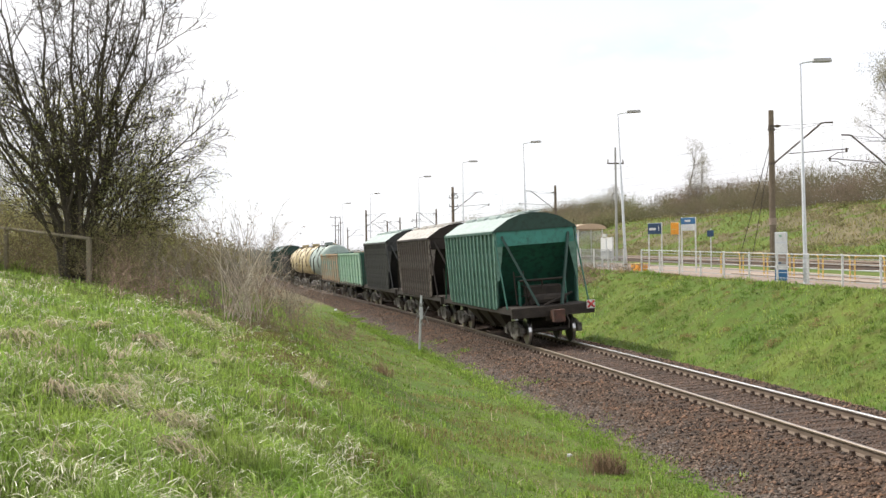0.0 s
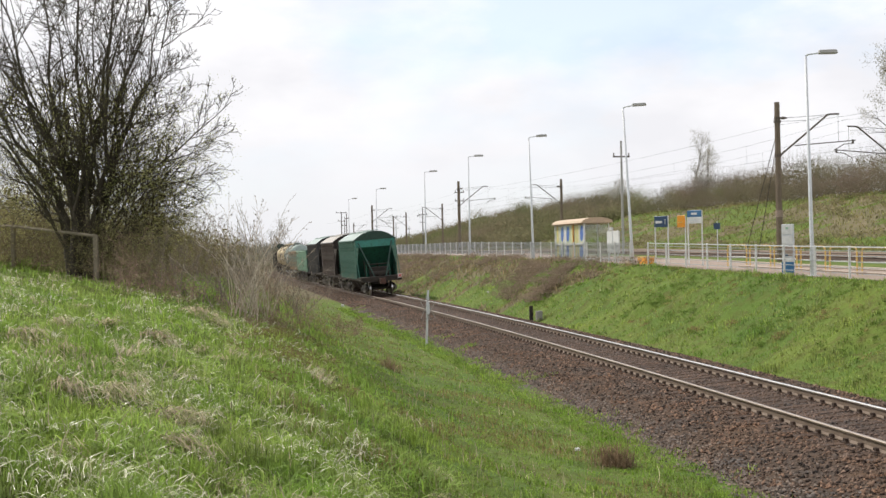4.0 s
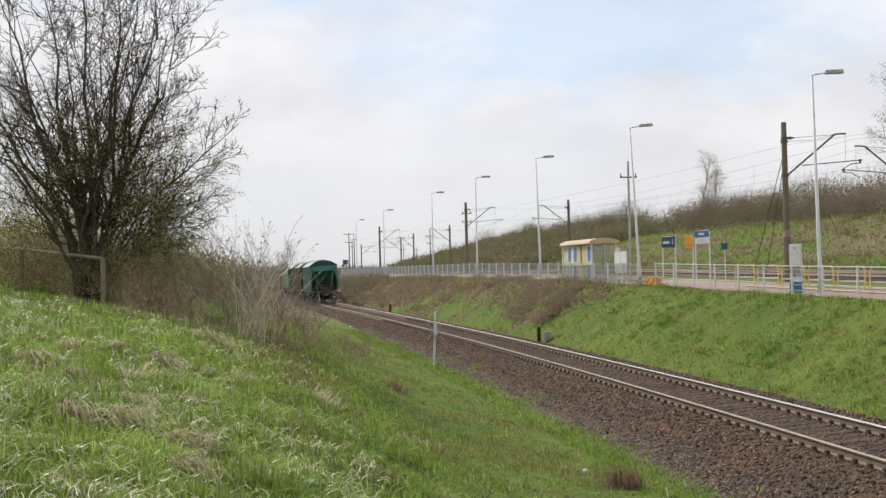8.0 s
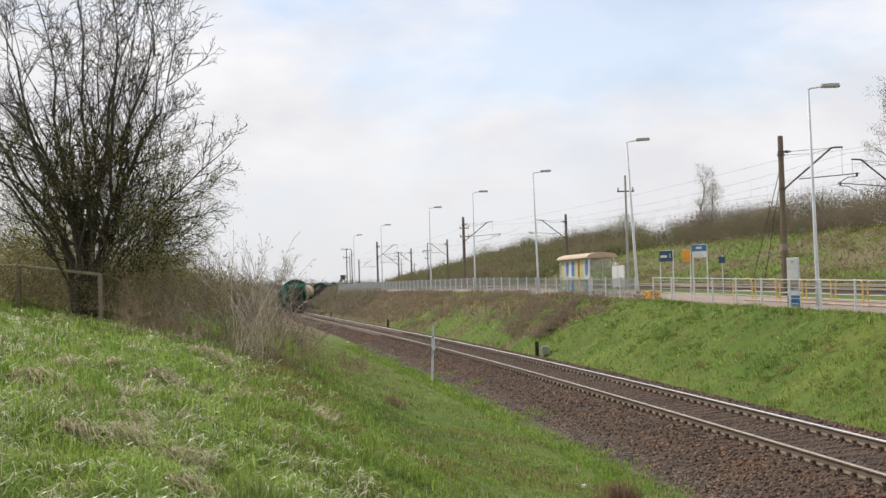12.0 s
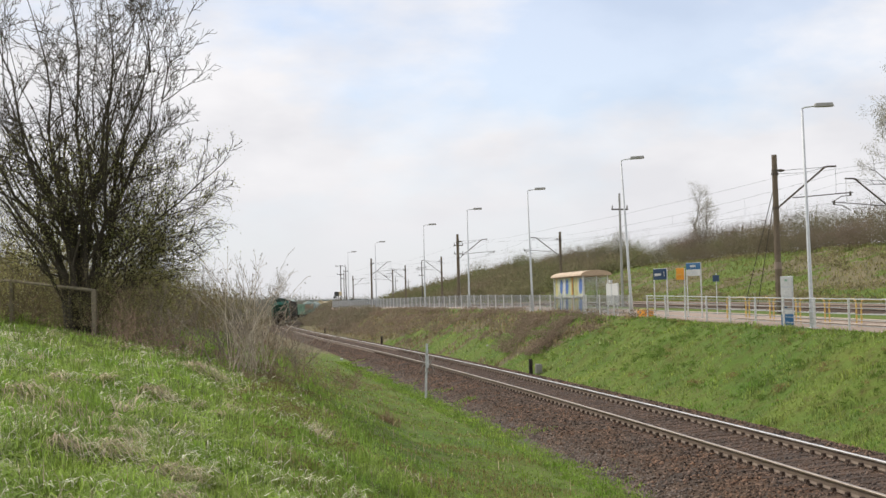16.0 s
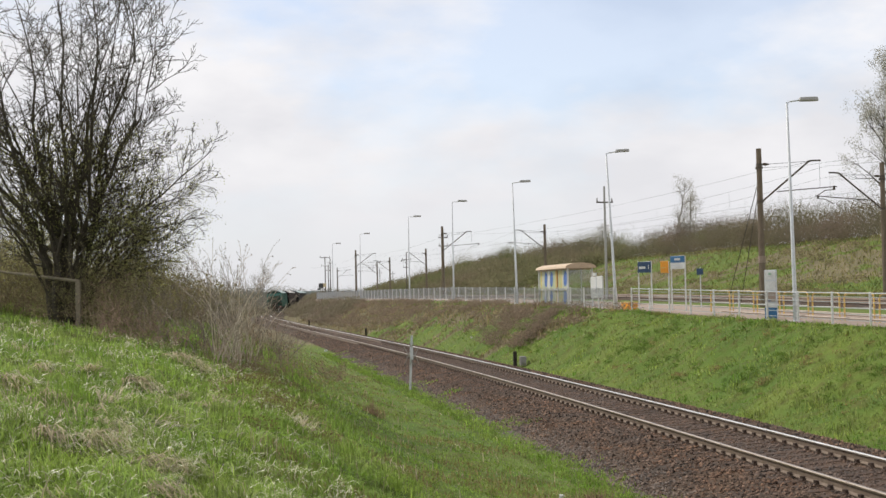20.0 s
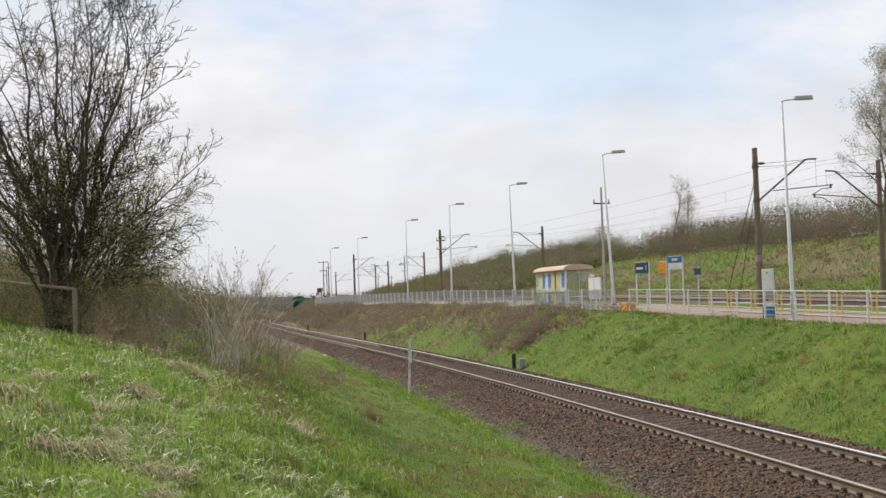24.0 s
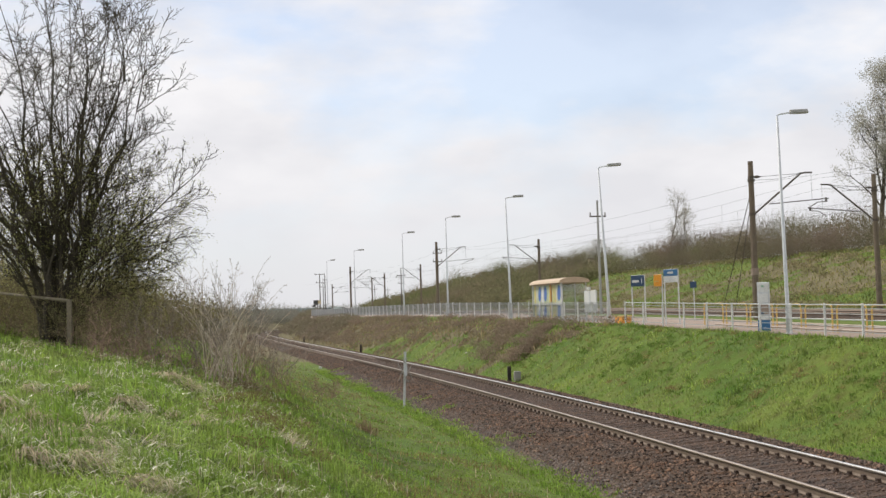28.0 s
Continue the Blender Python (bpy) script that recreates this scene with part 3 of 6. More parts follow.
# ---- overhead line masts ----
def mast_build(arm):
    root = empty("catenary_mast", Matrix(), "brown weathered concrete catenary mast with a steel cantilever arm", "mast", "masts of the electrified line")
    part("pole", Geo().tube([(0, 0, -0.3), (0, 0, 8.25)], [0.19, 0.14], 8), CONC, root)
    for z, r in ((7.26, 0.2), (7.42, 0.17), (5.5, 0.19)):
        part("clamp", Geo().tube([(0, 0, z - 0.06), (0, 0, z + 0.06)], r, 8), STEEL, root)
    part("strut", Geo().tube([(arm * 0.1, 0, 5.5), (arm * 2.8, 0, 7.6)], 0.05, 6), STEEL, root)
    part("top_arm", Geo().tube([(arm * 2.72, 0, 7.59), (arm * 3.0, 0, 7.64), (arm * 3.45, 0, 7.65)], 0.05, 6), STEEL, root)
    part("insulator", Geo().tube([(arm * 0.15, 0, 7.44), (arm * 0.3, 0, 7.44), (arm * 0.36, 0, 7.44), (arm * 0.55, 0, 7.45)], [0.04, 0.08, 0.08, 0.03], 8), STEEL, root)
    part("tie_rod", Geo().tube([(arm * 0.5, 0, 7.45), (arm * 2.8, 0, 7.6)], 0.012, 4), WIRE, root)
    part("tie_rod", Geo().tube([(arm * 0.2, 0, 7.27), (arm * 1.6, 0, 7.32), (arm * 2.8, 0, 7.58)], 0.01, 4), WIRE, root)
    part("steady_arm", Geo().tube([(arm * 0.95, 0, 6.02), (arm * 4.35, 0, 6.28)], 0.03, 6), STEEL, root)
    part("insulator", Geo().tube([(arm * 4.2, 0, 6.1), (arm * 4.2, 0, 6.32)], [0.07, 0.05], 8), STEEL, root)
    part("registration_arm", Geo().tube([(arm * 4.25, 0, 6.12), (arm * 3.7, 0, 6.08), (arm * 3.2, 0, 5.8)], 0.025, 6), STEEL, root)
    part("hanger", Geo().tube([(arm * 3.4, 0, 7.62), (arm * 3.4, 0, 6.2)], 0.008, 4), WIRE, root)
    return root


YAW = math.degrees(math.atan2(-UX, UY))
for arm, off, ss in ((1, 29.5, (60.8, 141.2, 213.0)), (-1, 41.0, (68.3, 139.2, 210.0))):
    m0 = mast_build(arm)
    for k, s in enumerate(ss):
        m = Matrix.Translation(on_plat(s, off, float(plat_z(s)) - 0.1)) @ pose(0, 0, 0, 0, 0, YAW)
        if k == 0:
            m0.matrix_basis = m
        else:
            copy_thing(m0, m)
    # further masts where the line bends
    for x, y in (((-28.4, 342.0),) if arm > 0 else ((-15.0, 290.0), (-10.8, 259.0))):
        copy_thing(m0, pose(x, y, 2.7, 0, 0, YAW))


# ---- the electrified line behind the platform ----
for off in (33.3, 37.2):
    line = empty("electrified_track", Matrix(), "electrified standard-gauge track behind the platform", "railway track", kind="structure")
    for side in (-0.75, 0.75):
        g = Geo()
        ss = np.arange(20, 300, 14.0)
        g.tube([on_plat(s, off + side, float(plat_z(s)) + 0.16) for s in ss], 0.05, 4)
        part("rail", g, RUST, line)
    g = Geo()
    for s in ss[:-1]:
        a, b = float(plat_z(s)), float(plat_z(s + 14))
        vs = [on_plat(s + d, off + o, z + h) for d, z in ((0, a), (14, b)) for o, h in ((-2.2, -0.25), (-1.5, 0.08), (1.5, 0.08), (2.2, -0.25))]
        g.add(vs, [(i, i + 1, i + 5, i + 4) for i in range(3)])
    part("ballast", g, BALLAST, line)

# wires run from mast to mast, sagging
def wire_run(off, base, ss, sag):
    g = Geo()
    for a, b in zip(ss[:-1], ss[1:]):
        pts = []
        for k in range(13):
            u = k / 12
            s = a + (b - a) * u
            pts.append(on_plat(s, off, float(plat_z(s)) + base - sag * 4 * u * (1 - u)))
        g.tube(pts, 0.0055, 4, caps=False)
    return g


for off, ss in ((33.3, (-18.0, 60.8, 141.2, 213.0, 290.0)), (37.2, (-10.0, 68.3, 139.2, 210.0, 284.0))):
    ov = empty("overhead_line", Matrix(), "thin dark overhead contact and carrying wires", "wires")
    part("carrying_wire", wire_run(off, 7.25, ss, 1.0), WIRE, ov)
    part("contact_wire", wire_run(off, 5.7, ss, 0.05), WIRE, ov)
    for a, b in zip(ss[:-1], ss[1:]):
        for u in (0.15, 0.3, 0.45, 0.6, 0.75, 0.9):
            s = a + (b - a) * u
            z = float(plat_z(s))
            part("dropper", Geo().tube([on_plat(s, off, z + 5.68), on_plat(s, off, z + 7.25 - 4 * u * (1 - u))], 0.005, 3), WIRE, ov)
feeder = empty("feeder_line", Matrix(), "thin feeder wires along the tops of the masts", "wires")
for off, z in ((29.7, 7.0),):
    part("feeder_wire", wire_run(off, z, (-18.0, 60.8, 141.2, 213.0, 290.0), 0.5), WIRE, feeder)

# stays of the first mast
stay = empty("mast_stay", Matrix(), "two rusty stay wires from the mast to the ground", "stay wires")
for d, e in ((1.9, 0.0), (1.2, 0.4)):
    part("stay_wire", Geo().tube([on_plat(60.8, 29.5, float(plat_z(60.8)) + 6.7 - e), on_plat(60.8 + d * 2.4, 29.6, float(plat_z(64)) + 0.1)], 0.022, 4), STEEL, stay)
# band round the foot of the first mast
part("warning_band", Geo().tube([on_plat(60.8, 29.5, float(plat_z(60.8)) + 2.25), on_plat(60.8, 29.5, float(plat_z(60.8)) + 2.6)], 0.2, 8), PAVE, stay)


# ---- wooden and concrete line poles ----
def line_pole(s, off, h, arms, label, m_):
    z = float(plat_z(s)) - 0.1
    root = empty("line_pole", Matrix.Translation(on_plat(s, off, z)) @ pose(0, 0, 0, 0, 0, YAW), label, "pole")
    part("pole", Geo().tube([(0, 0, 0), (0, 0, h)], [0.115, 0.075], 8), m_, root)
    for a, w in arms:
        part("crossarm", Geo().box((0, 0, a), (w, 0.1, 0.1)), STEEL, root)
        for sx in (-1, 1):
            part("insulator", Geo().tube([(sx * w * 0.45, 0, a + 0.05), (sx * w * 0.45, 0, a + 0.3)], [0.06, 0.04], 6), CONC2, root)
    return root


line_pole(91.0, 31.53, 8.6, ((7.4, 1.3),), "grey concrete line pole with one crossarm", GREYP)
for x, y, h, arms, lab in ((-22.6, 244.0, 8.2, ((8.0, 2.0), (6.4, 1.4)), "dark line pole with two crossarms"), (-26.6, 295.0, 8.0, ((6.6, 1.2),), "dark thin line pole with a crossarm"),
                           (-22.6, 255.0, 8.2, ((7.2, 0.9),), "dark thin line pole with a crossarm"), (-17.7, 356.0, 8.0, ((6.8, 1.4),), "dark line pole with one crossarm"),
                           (-15.7, 398.0, 8.0, ((7.2, 1.4),), "dark line pole with one crossarm"), (-6.7, 234.0, 8.2, ((7.0, 1.6), (5.6, 1.2)), "dark line pole with two crossarms")):
    sp, off = UX * x + UY * y, UY * x - UX * y
    line_pole(sp, off, h, arms, lab, STEEL)
line_pole(146.0, 30.6, 8.0, ((7.2, 1.1), (6.2, 1.1)), "grey line pole with two crossarms", GREYP)


# ---- platform furniture ----
def at_plat(s, off, dz=0.0, turn=0.0):
    return Matrix.Translation(on_plat(s, off, float(plat_z(s)) + dz)) @ pose(0, 0, 0, 0, 0, YAW + turn)


def shelter():
    # local y runs along the platform, x away from the fence
    root = empty("platform_shelter", at_plat(70.8, FENCE + 0.25), "small platform shelter with tan vaulted roof and painted back wall", "shelter")
    L, D, H = 6.0, 1.45, 2.15
    tan = mat("mural_tan", (0.55, 0.54, 0.42), (0.34, 0.44, 0.26), 0.6, scale=2.2, scale2=6, col3=(0.55, 0.50, 0.36), lo=0.42, hi=0.58)
    blue = mat("mural_blue", (0.035, 0.08, 0.36), (0.07, 0.16, 0.46), 0.6, scale=4, scale2=7, col3=(0.16, 0.30, 0.45))
    gold = mat("mural_gold", (0.62, 0.48, 0.14), (0.52, 0.54, 0.24), 0.6, scale=3, scale2=6)
    rust = mat("mural_orange", (0.62, 0.22, 0.06), (0.6, 0.34, 0.12), 0.6, scale=2, scale2=5)

    def blob(y, z, w, h, m_, d):
        k = 10
        out = [(y + w / 2 * math.cos(2 * math.pi * i / k) * (1 + 0.18 * math.sin(5 * i)), z + h / 2 * math.sin(2 * math.pi * i / k)) for i in range(k)]
        part("painted_shape", Geo().prism(out, -0.018 - d, -0.014, axis="x"), m_, root)

    for y0, y1 in ((0.05, L * 0.34), (L * 0.34 + 0.1, L - 0.05)):
        for z0, z1 in ((0.08, 0.95), (1.03, H)):
            part("painted_panel", Geo().box((0, (y0 + y1) / 2, (z0 + z1) / 2), (0.028, y1 - y0 - 0.01, z1 - z0)), tan, root)
    for y, w in ((0.55, 0.7), (L * 0.34 + 1.3, 0.62), (L * 0.34 + 2.5, 0.62)):
        blob(y, 1.62, w, 0.95, blue, 0.004)
        blob(y + 0.1, 0.52, w * 0.9, 0.8, blue, 0.004)
    for y, w, m_ in ((1.35, 0.22, gold), (1.7, 0.2, gold), (L * 0.34 + 0.42, 0.2, gold), (L * 0.34 + 1.85, 0.34, WHITE), (L - 0.45, 0.3, gold)):
        for z0, z1 in ((0.1, 0.93), (1.05, H - 0.03)):
            part("painted_stripe", Geo().box((-0.02, y, (z0 + z1) / 2), (0.012, w, z1 - z0)), m_, root)
    for y, m_ in ((0.0, WHITE), (L * 0.34 + 0.05, rust), (L, WHITE)):
        part("post", Geo().box((-0.03, y, H / 2 + 0.05), (0.09, 0.10, H + 0.1)), m_, root)
        part("front_post", Geo().box((D, y, H / 2), (0.06, 0.06, H + 0.1)), WHITE, root)
    part("cross_rail", Geo().box((-0.05, L / 2, 0.99), (0.09, L, 0.08)), WHITE, root)
    part("eaves_beam", Geo().box((-0.03, L / 2, H + 0.02), (0.08, L, 0.07)), TAN, root)
    for y in (0.02, L - 0.02):
        part("end_screen", Geo().box((D / 2, y, H / 2 + 0.05), (D - 0.12, 0.012, H - 0.2)), GLASS, root)
        part("screen_rail", Geo().box((D / 2, y, 0.12), (D - 0.1, 0.03, 0.04)), GALV, root)
    arc = [(D / 2 + (D / 2 + 0.22) * math.cos(a), H + 0.09 + 0.30 * math.sin(a)) for a in np.linspace(math.pi, 0, 9)]
    part("roof", Geo().prism(arc + [(D + 0.22, H + 0.06), (-0.22, H + 0.06)], -0.15, L + 0.15), TAN, root)
    part("bench", Geo().box((0.45, L / 2, 0.46), (0.4, 3.6, 0.05)).box((0.45, 1.6, 0.23), (0.08, 0.08, 0.44)).box((0.45, 4.4, 0.23), (0.08, 0.08, 0.44)), WOODR, root)
    return root


shelter()


def sign_stand(s, off, w, top, boards, label):
    root = empty("platform_sign", at_plat(s, off, 0, -62), label, "sign")
    for sx in (-1, 1):
        part("post", Geo().tube([(sx * w / 2, 0, 0), (sx * w / 2, 0, top)], 0.035, 8), WHITE, root)
    for z0, z1, m_ in boards:
        part("board", Geo().box((0, -0.03, (z0 + z1) / 2), (w + 0.02, 0.05, z1 - z0), bevel=0.01), m_, root)
    return root


a = sign_stand(60.2, FENCE + 0.92, 0.84, 2.42, ((1.85, 2.40, BLUE),), "dark blue platform number sign on two white posts")
txt = bpy.data.curves.new("number", "FONT")
txt.body = "1"
txt.size, txt.extrude = 0.36, 0.004
txt.materials.append(WHITE)
num = new("number", txt)
num.parent = a
num.matrix_basis = pose(0.2, -0.062, 2.0, 90, 0, 0)
num["label"] = "white numeral"
part("lettering_bar", Geo().box((-0.12, -0.06, 2.10), (0.42, 0.01, 0.12)), WHITE, a)
b = sign_stand(56.8, FENCE + 1.3, 0.84, 2.62, ((2.0, 2.32, WHITE), (2.3, 2.62, LBLUE)), "blue and white station name sign on two white posts")
part("lettering_bar", Geo().box((0.0, -0.062, 2.46), (0.34, 0.01, 0.1)), WHITE, b)
part("lettering_bar", Geo().box((-0.1, -0.062, 2.15), (0.5, 0.01, 0.04)), GALV, b)

r = empty("orange_sign", at_plat(61.2, FENCE + 2.36, 0, -62), "orange square sign on a thin grey post", "sign")
part("post", Geo().tube([(0.25, 0.03, 0), (0.25, 0.03, 2.4)], 0.03, 6), GALV, r)
part("board", Geo().box((0, 0, 2.12), (0.52, 0.03, 0.6), bevel=0.01), ORANGE, r)
part("stripe", Geo().box((-0.05, -0.03, 2.08), (0.3, 0.01, 0.05)), YELLOW, r)
r = empty("small_sign", at_plat(61.0, FENCE + 4.2, 0, -62), "small dark blue sign on a thin post", "sign")
part("post", Geo().tube([(0, 0.03, -0.1), (0, 0.03, 2.1)], 0.025, 6), GALV, r)
part("board", Geo().box((0, 0, 1.85), (0.4, 0.03, 0.32)), BLUE, r)

r = empty("notice_cabinet", at_plat(65.4, FENCE + 0.12), "white notice board on two posts by the fence", "notice board")
part("board", Geo().box((0.0, -0.1, 1.12), (0.08, 1.95, 1.16), bevel=0.01), WHITE, r)
for y in (-0.85, 0.75):
    part("post", Geo().tube([(0, y, 0), (0, y, 1.74)], 0.03, 6), GALV, r)
part("lamp_box", Geo().box((0, 0.2, 1.82), (0.12, 0.3, 0.16)), WHITE, r)
part("middle_stile", Geo().box((-0.05, -0.1, 1.12), (0.03, 0.05, 1.14)), GALV, r)

r = empty("information_totem", at_plat(45.6, FENCE + 0.5, 0, -62), "grey and blue information board leaning by the fence", "notice board")
part("panel", Geo().box((0, 0, 0.95), (0.55, 0.06, 1.88), bevel=0.01), GALV, r)
part("base", Geo().box((0, -0.035, 0.22), (0.55, 0.03, 0.42)), LBLUE, r)
for z, h, m_ in ((1.68, 0.34, WHITE), (1.28, 0.34, WHITE), (0.86, 0.38, PAVE), (0.52, 0.16, WHITE)):
    part("notice", Geo().box((0, -0.04, z), (0.47, 0.012, h)), m_, r)
part("emblem", Geo().box((0.0, -0.05, 1.74), (0.12, 0.012, 0.08)), W_MINT, r)
part("lettering_bar", Geo().box((-0.08, -0.05, 0.70), (0.2, 0.012, 0.06)), BLUE, r)

r = empty("grit_box", at_plat(61.4, FENCE + 0.5), "low orange grit box by the fence", "box")
part("box_body", Geo().box((0, 0, 0.16), (0.5, 1.1, 0.32), bevel=0.03), ORANGE, r)
part("lid", Geo().box((0, 0, 0.35), (0.54, 1.16, 0.06), bevel=0.02), YELLOW, r)

L = 2.0
hoop_pts = [(0, 0, 0), (0, 0, 0.85), (0, 0.05, 0.97), (0, 0.17, 1.02), (0, L - 0.17, 1.02), (0, L - 0.05, 0.97), (0, L, 0.85), (0, L, 0)]
hr = empty("hoop_rail", at_plat(33.0, FENCE + 1.6), "yellow tubular steel hoop railing on the platform ramp", "railing", "yellow hoop railings")
part("hoop", Geo().tube(hoop_pts, 0.03, 6), YELLOW, hr)
part("middle_bar", Geo().tube([(0, 0, 0.5), (0, L, 0.5)], 0.016, 6), WHITE, hr)
for k in range(1, 9):
    copy_thing(hr, at_plat(33.0 + k * 2.35, FENCE + 1.6))
for off, dz in ((FENCE + 1.3, 0.12), (FENCE + 3.4, 0.1)):
    kerb = new("ramp_kerb", Geo().tube([on_plat(s, off, float(plat_z(s)) + dz) for s in np.arange(24, 56, 4.0)], 0.04, 4).mesh("ramp_kerb", KERB))
    tagged(kerb, "pale concrete kerb along the platform ramp", "kerb", kind="structure")

# sign board and dark hut at the platform's far end
r = empty("far_sign", at_plat(204.0, FENCE + 0.6, 0, -60), "dark sign with an orange panel at the platform's end", "sign")
part("post", Geo().box((0.35, 0.06, 1.3), (0.1, 0.1, 2.6)), STEEL, r)
part("board", Geo().box((0.0, 0, 2.2), (1.2, 0.08, 0.75), bevel=0.02), W_BLACK, r)
part("panel", Geo().box((1.0, 0, 2.25), (0.75, 0.08, 0.6), bevel=0.02), T_CREAM, r)
part("lower_board", Geo().box((-0.5, 0, 1.65), (0.7, 0.08, 0.3)), W_BLACK, r)


# ---- by the freight line ----
def line_thing(s, off, z=None):
    x, y, _ = on_track(s, off)
    return Matrix.Translation((x, y, gz1(x, y) if z is None else z)) @ pose(0, 0, 0, 0, 0, math.degrees(float(np.interp(s, TS, TH))))


r = empty("marker_post", line_thing(50.5, -3.75), "thin grey steel marker post with crossed lattice at its top", "post")
part("pole", Geo().tube([(-0.06, 0, -0.1), (0.05, 0, 2.2)], 0.045, 8), GALV, r)
for sx in (-1, 1):
    part("crossed_bar", Geo().tube([(sx * 0.3 + 0.03, -0.04, 1.05), (-sx * 0.1 + 0.03, -0.05, 1.95)], 0.014, 5), CONC2, r)
    part("crossed_bar", Geo().tube([(sx * 0.3 + 0.03, -0.06, 1.75), (-sx * 0.1 + 0.03, -0.05, 1.0)], 0.014, 5), CONC2, r)
part("clamp", Geo().box((0.03, -0.02, 1.5), (0.12, 0.1, 0.5)), GALV, r)
for k, (s, off) in enumerate(((61.9, 3.3), (114.7, 3.3), (162.5, 2.9))):
    r = empty("stub_post", line_thing(s, off), "short dark wooden stub post beside the track", "post", "stub posts")
    part("stub", Geo().box((0, 0, 0.42), (0.17, 0.17, 0.95), bevel=0.02), SOOT, r)
r = empty("junction_box", line_thing(61.5, 3.6), "small grey steel junction box beside the track", "box")
part("box_body", Geo().box((0, 0, 0.28), (0.3, 0.26, 0.46), bevel=0.02), CONC2, r)
x, y, _ = on_track(88.0, -3.4)
litter = new("litter", Geo().box((0, 0, 0.06), (0.2, 0.16, 0.12), bevel=0.03).mesh("litter", WHITE))
litter.location = (x, y, gz1(x, y))
tagged(litter, "small white scrap of litter on the grass", "litter", "scraps of litter")
for x, y, k in ((2.04, 23.0, 0.45), (1.72, 80.4, 0.8)):
    scrap = copy_thing(litter, Matrix.Translation((x, y, gz1(x, y) + 0.02)))
    scrap.scale = (k, k, k)


# ---- plants ----
def grow(g, p, d, length, r, rng, levels, spec, ends, bend=0.25, up=0.06, fine=0.003, law=None):
    """One bough with all that grows from it."""
    k, side = max(3, spec[0][2]), spec[0][3]
    pts, rad, dirs = [p.copy()], [r], [d.copy()]
    q, v = p.copy(), d.copy()
    for i in range(k):
        if law:  # a stem that follows a bearing of its own
            v = (law((i + 0.5) / k) + Vector((rng.gauss(0, 1), rng.gauss(0, 1), rng.gauss(0, 1))) * bend * 0.5).normalized()
        else:
            v = (v + Vector((rng.gauss(0, bend), rng.gauss(0, bend), rng.gauss(0, bend) + up)) * 0.6).normalized()
        q = q + v * (length / k)
        pts.append(q.copy())
        rad.append(max(r * (1 - 0.9 * (i + 1) / k), fine))
        dirs.append(v.copy())
    g.tube(pts, rad, side, caps=False)
    if levels == 0:
        ends.append((q.copy(), v.copy()))
        return
    n, lo, _, _, lf = spec[0]
    for j in range(n):
        u = lo + (1 - lo) * (j + rng.random()) / n
        f = min(u * k, k - 0.01)
        i = int(f)
        w = pts[i].lerp(pts[i + 1], f - i)
        a = dirs[i]
        o = a.orthogonal().normalized()
        o.rotate(Matrix.Rotation(rng.uniform(0, 6.283), 3, a))
        nd = (a * rng.uniform(0.55, 0.95) + o * rng.uniform(0.45, 0.85)).normalized()
        grow(g, w, nd, length * lf * rng.uniform(0.65, 1.2) * (1.15 - 0.5 * u), max(rad[i] * 0.58, fine * 1.3), rng, levels - 1, spec[1:], ends, bend, up, fine)


def leaf_quads(places, size, rng, droop=0.0):
    n = len(places)
    c = np.array(places)
    a = rng.normal(size=(n, 3))
    a /= np.linalg.norm(a, axis=1)[:, None]
    b = np.cross(a, rng.normal(size=(n, 3)))
    b /= np.linalg.norm(b, axis=1)[:, None]
    s = size * rng.uniform(0.6, 1.4, (n, 1))
    v = np.stack([c - a * s, c + b * s * 0.55, c + a * s, c - b * s * 0.55], 1).reshape(-1, 3)
    return v, np.arange(4 * n).reshape(-1, 4)


nr = np.random.default_rng(7)
rng = random.Random(11)
# the big many-stemmed tree behind the railing
TREE = Vector((-10.2, 34.4, 0))
TREE.z = gz1(TREE.x, TREE.y) - 0.1
tree = empty("tree", Matrix.Translation(TREE), "many-stemmed bare spring tree with dark bark and budding twigs", "tree")


def heading(lean, az):
    lean, az = radians(lean), radians(az)
    return Vector((math.sin(lean) * math.cos(az), math.sin(lean) * math.sin(az), math.cos(lean)))


def fan(lean, az, rise=0.5):
    """A stem that starts steep, spreads and turns up again at its end."""
    return lambda u: heading(lean * (0.1 + 1.3 * float(smooth(0.04, 0.46, u)) - rise * float(smooth(0.6, 1.0, u))), az + 14 * math.sin(4 * u + az))


ends, gt = [], Geo()
spec = [(11, 0.2, 10, 7, 0.27), (6, 0.15, 5, 4, 0.46), (4, 0.15, 3, 3, 0.5), (0, 0, 2, 3, 0)]
low_spec = [(9, 0.25, 6, 5, 0.42), (8, 0.2, 4, 4, 0.48), (4, 0.2, 3, 3, 0.5), (0, 0, 2, 3, 0)]
# length, lean from upright, bearing (0 is +x) of each stem
stems = [(9.6, 3, 20), (9.6, 5, 150), (9.4, 7, 260), (9.4, 6, 350), (9.4, 10, 180), (9.2, 9, 60), (9.2, 10, 300), (9.2, 9, 10), (9.2, 13, 200),
         (8.9, 12, 340), (9.2, 17, 165), (8.8, 13, 25), (9.0, 18, 230), (8.8, 18, 100), (8.5, 15, 2), (8.8, 22, 190), (8.5, 18, 300),
         (8.6, 26, 172), (8.0, 30, 210), (6.6, 18, 352), (8.2, 28, 182), (5.6, 22, 20), (7.6, 29, 195)]
for ln, lean, az in stems:
    grow(gt, heading(90, az) * rng.uniform(0.1, 0.42), heading(lean * 0.1, az), ln * rng.uniform(0.96, 1.06), 0.066 * rng.uniform(0.6, 1.35), rng, 3, spec, ends, 0.3, 0.13, 0.0066, fan(lean, az))
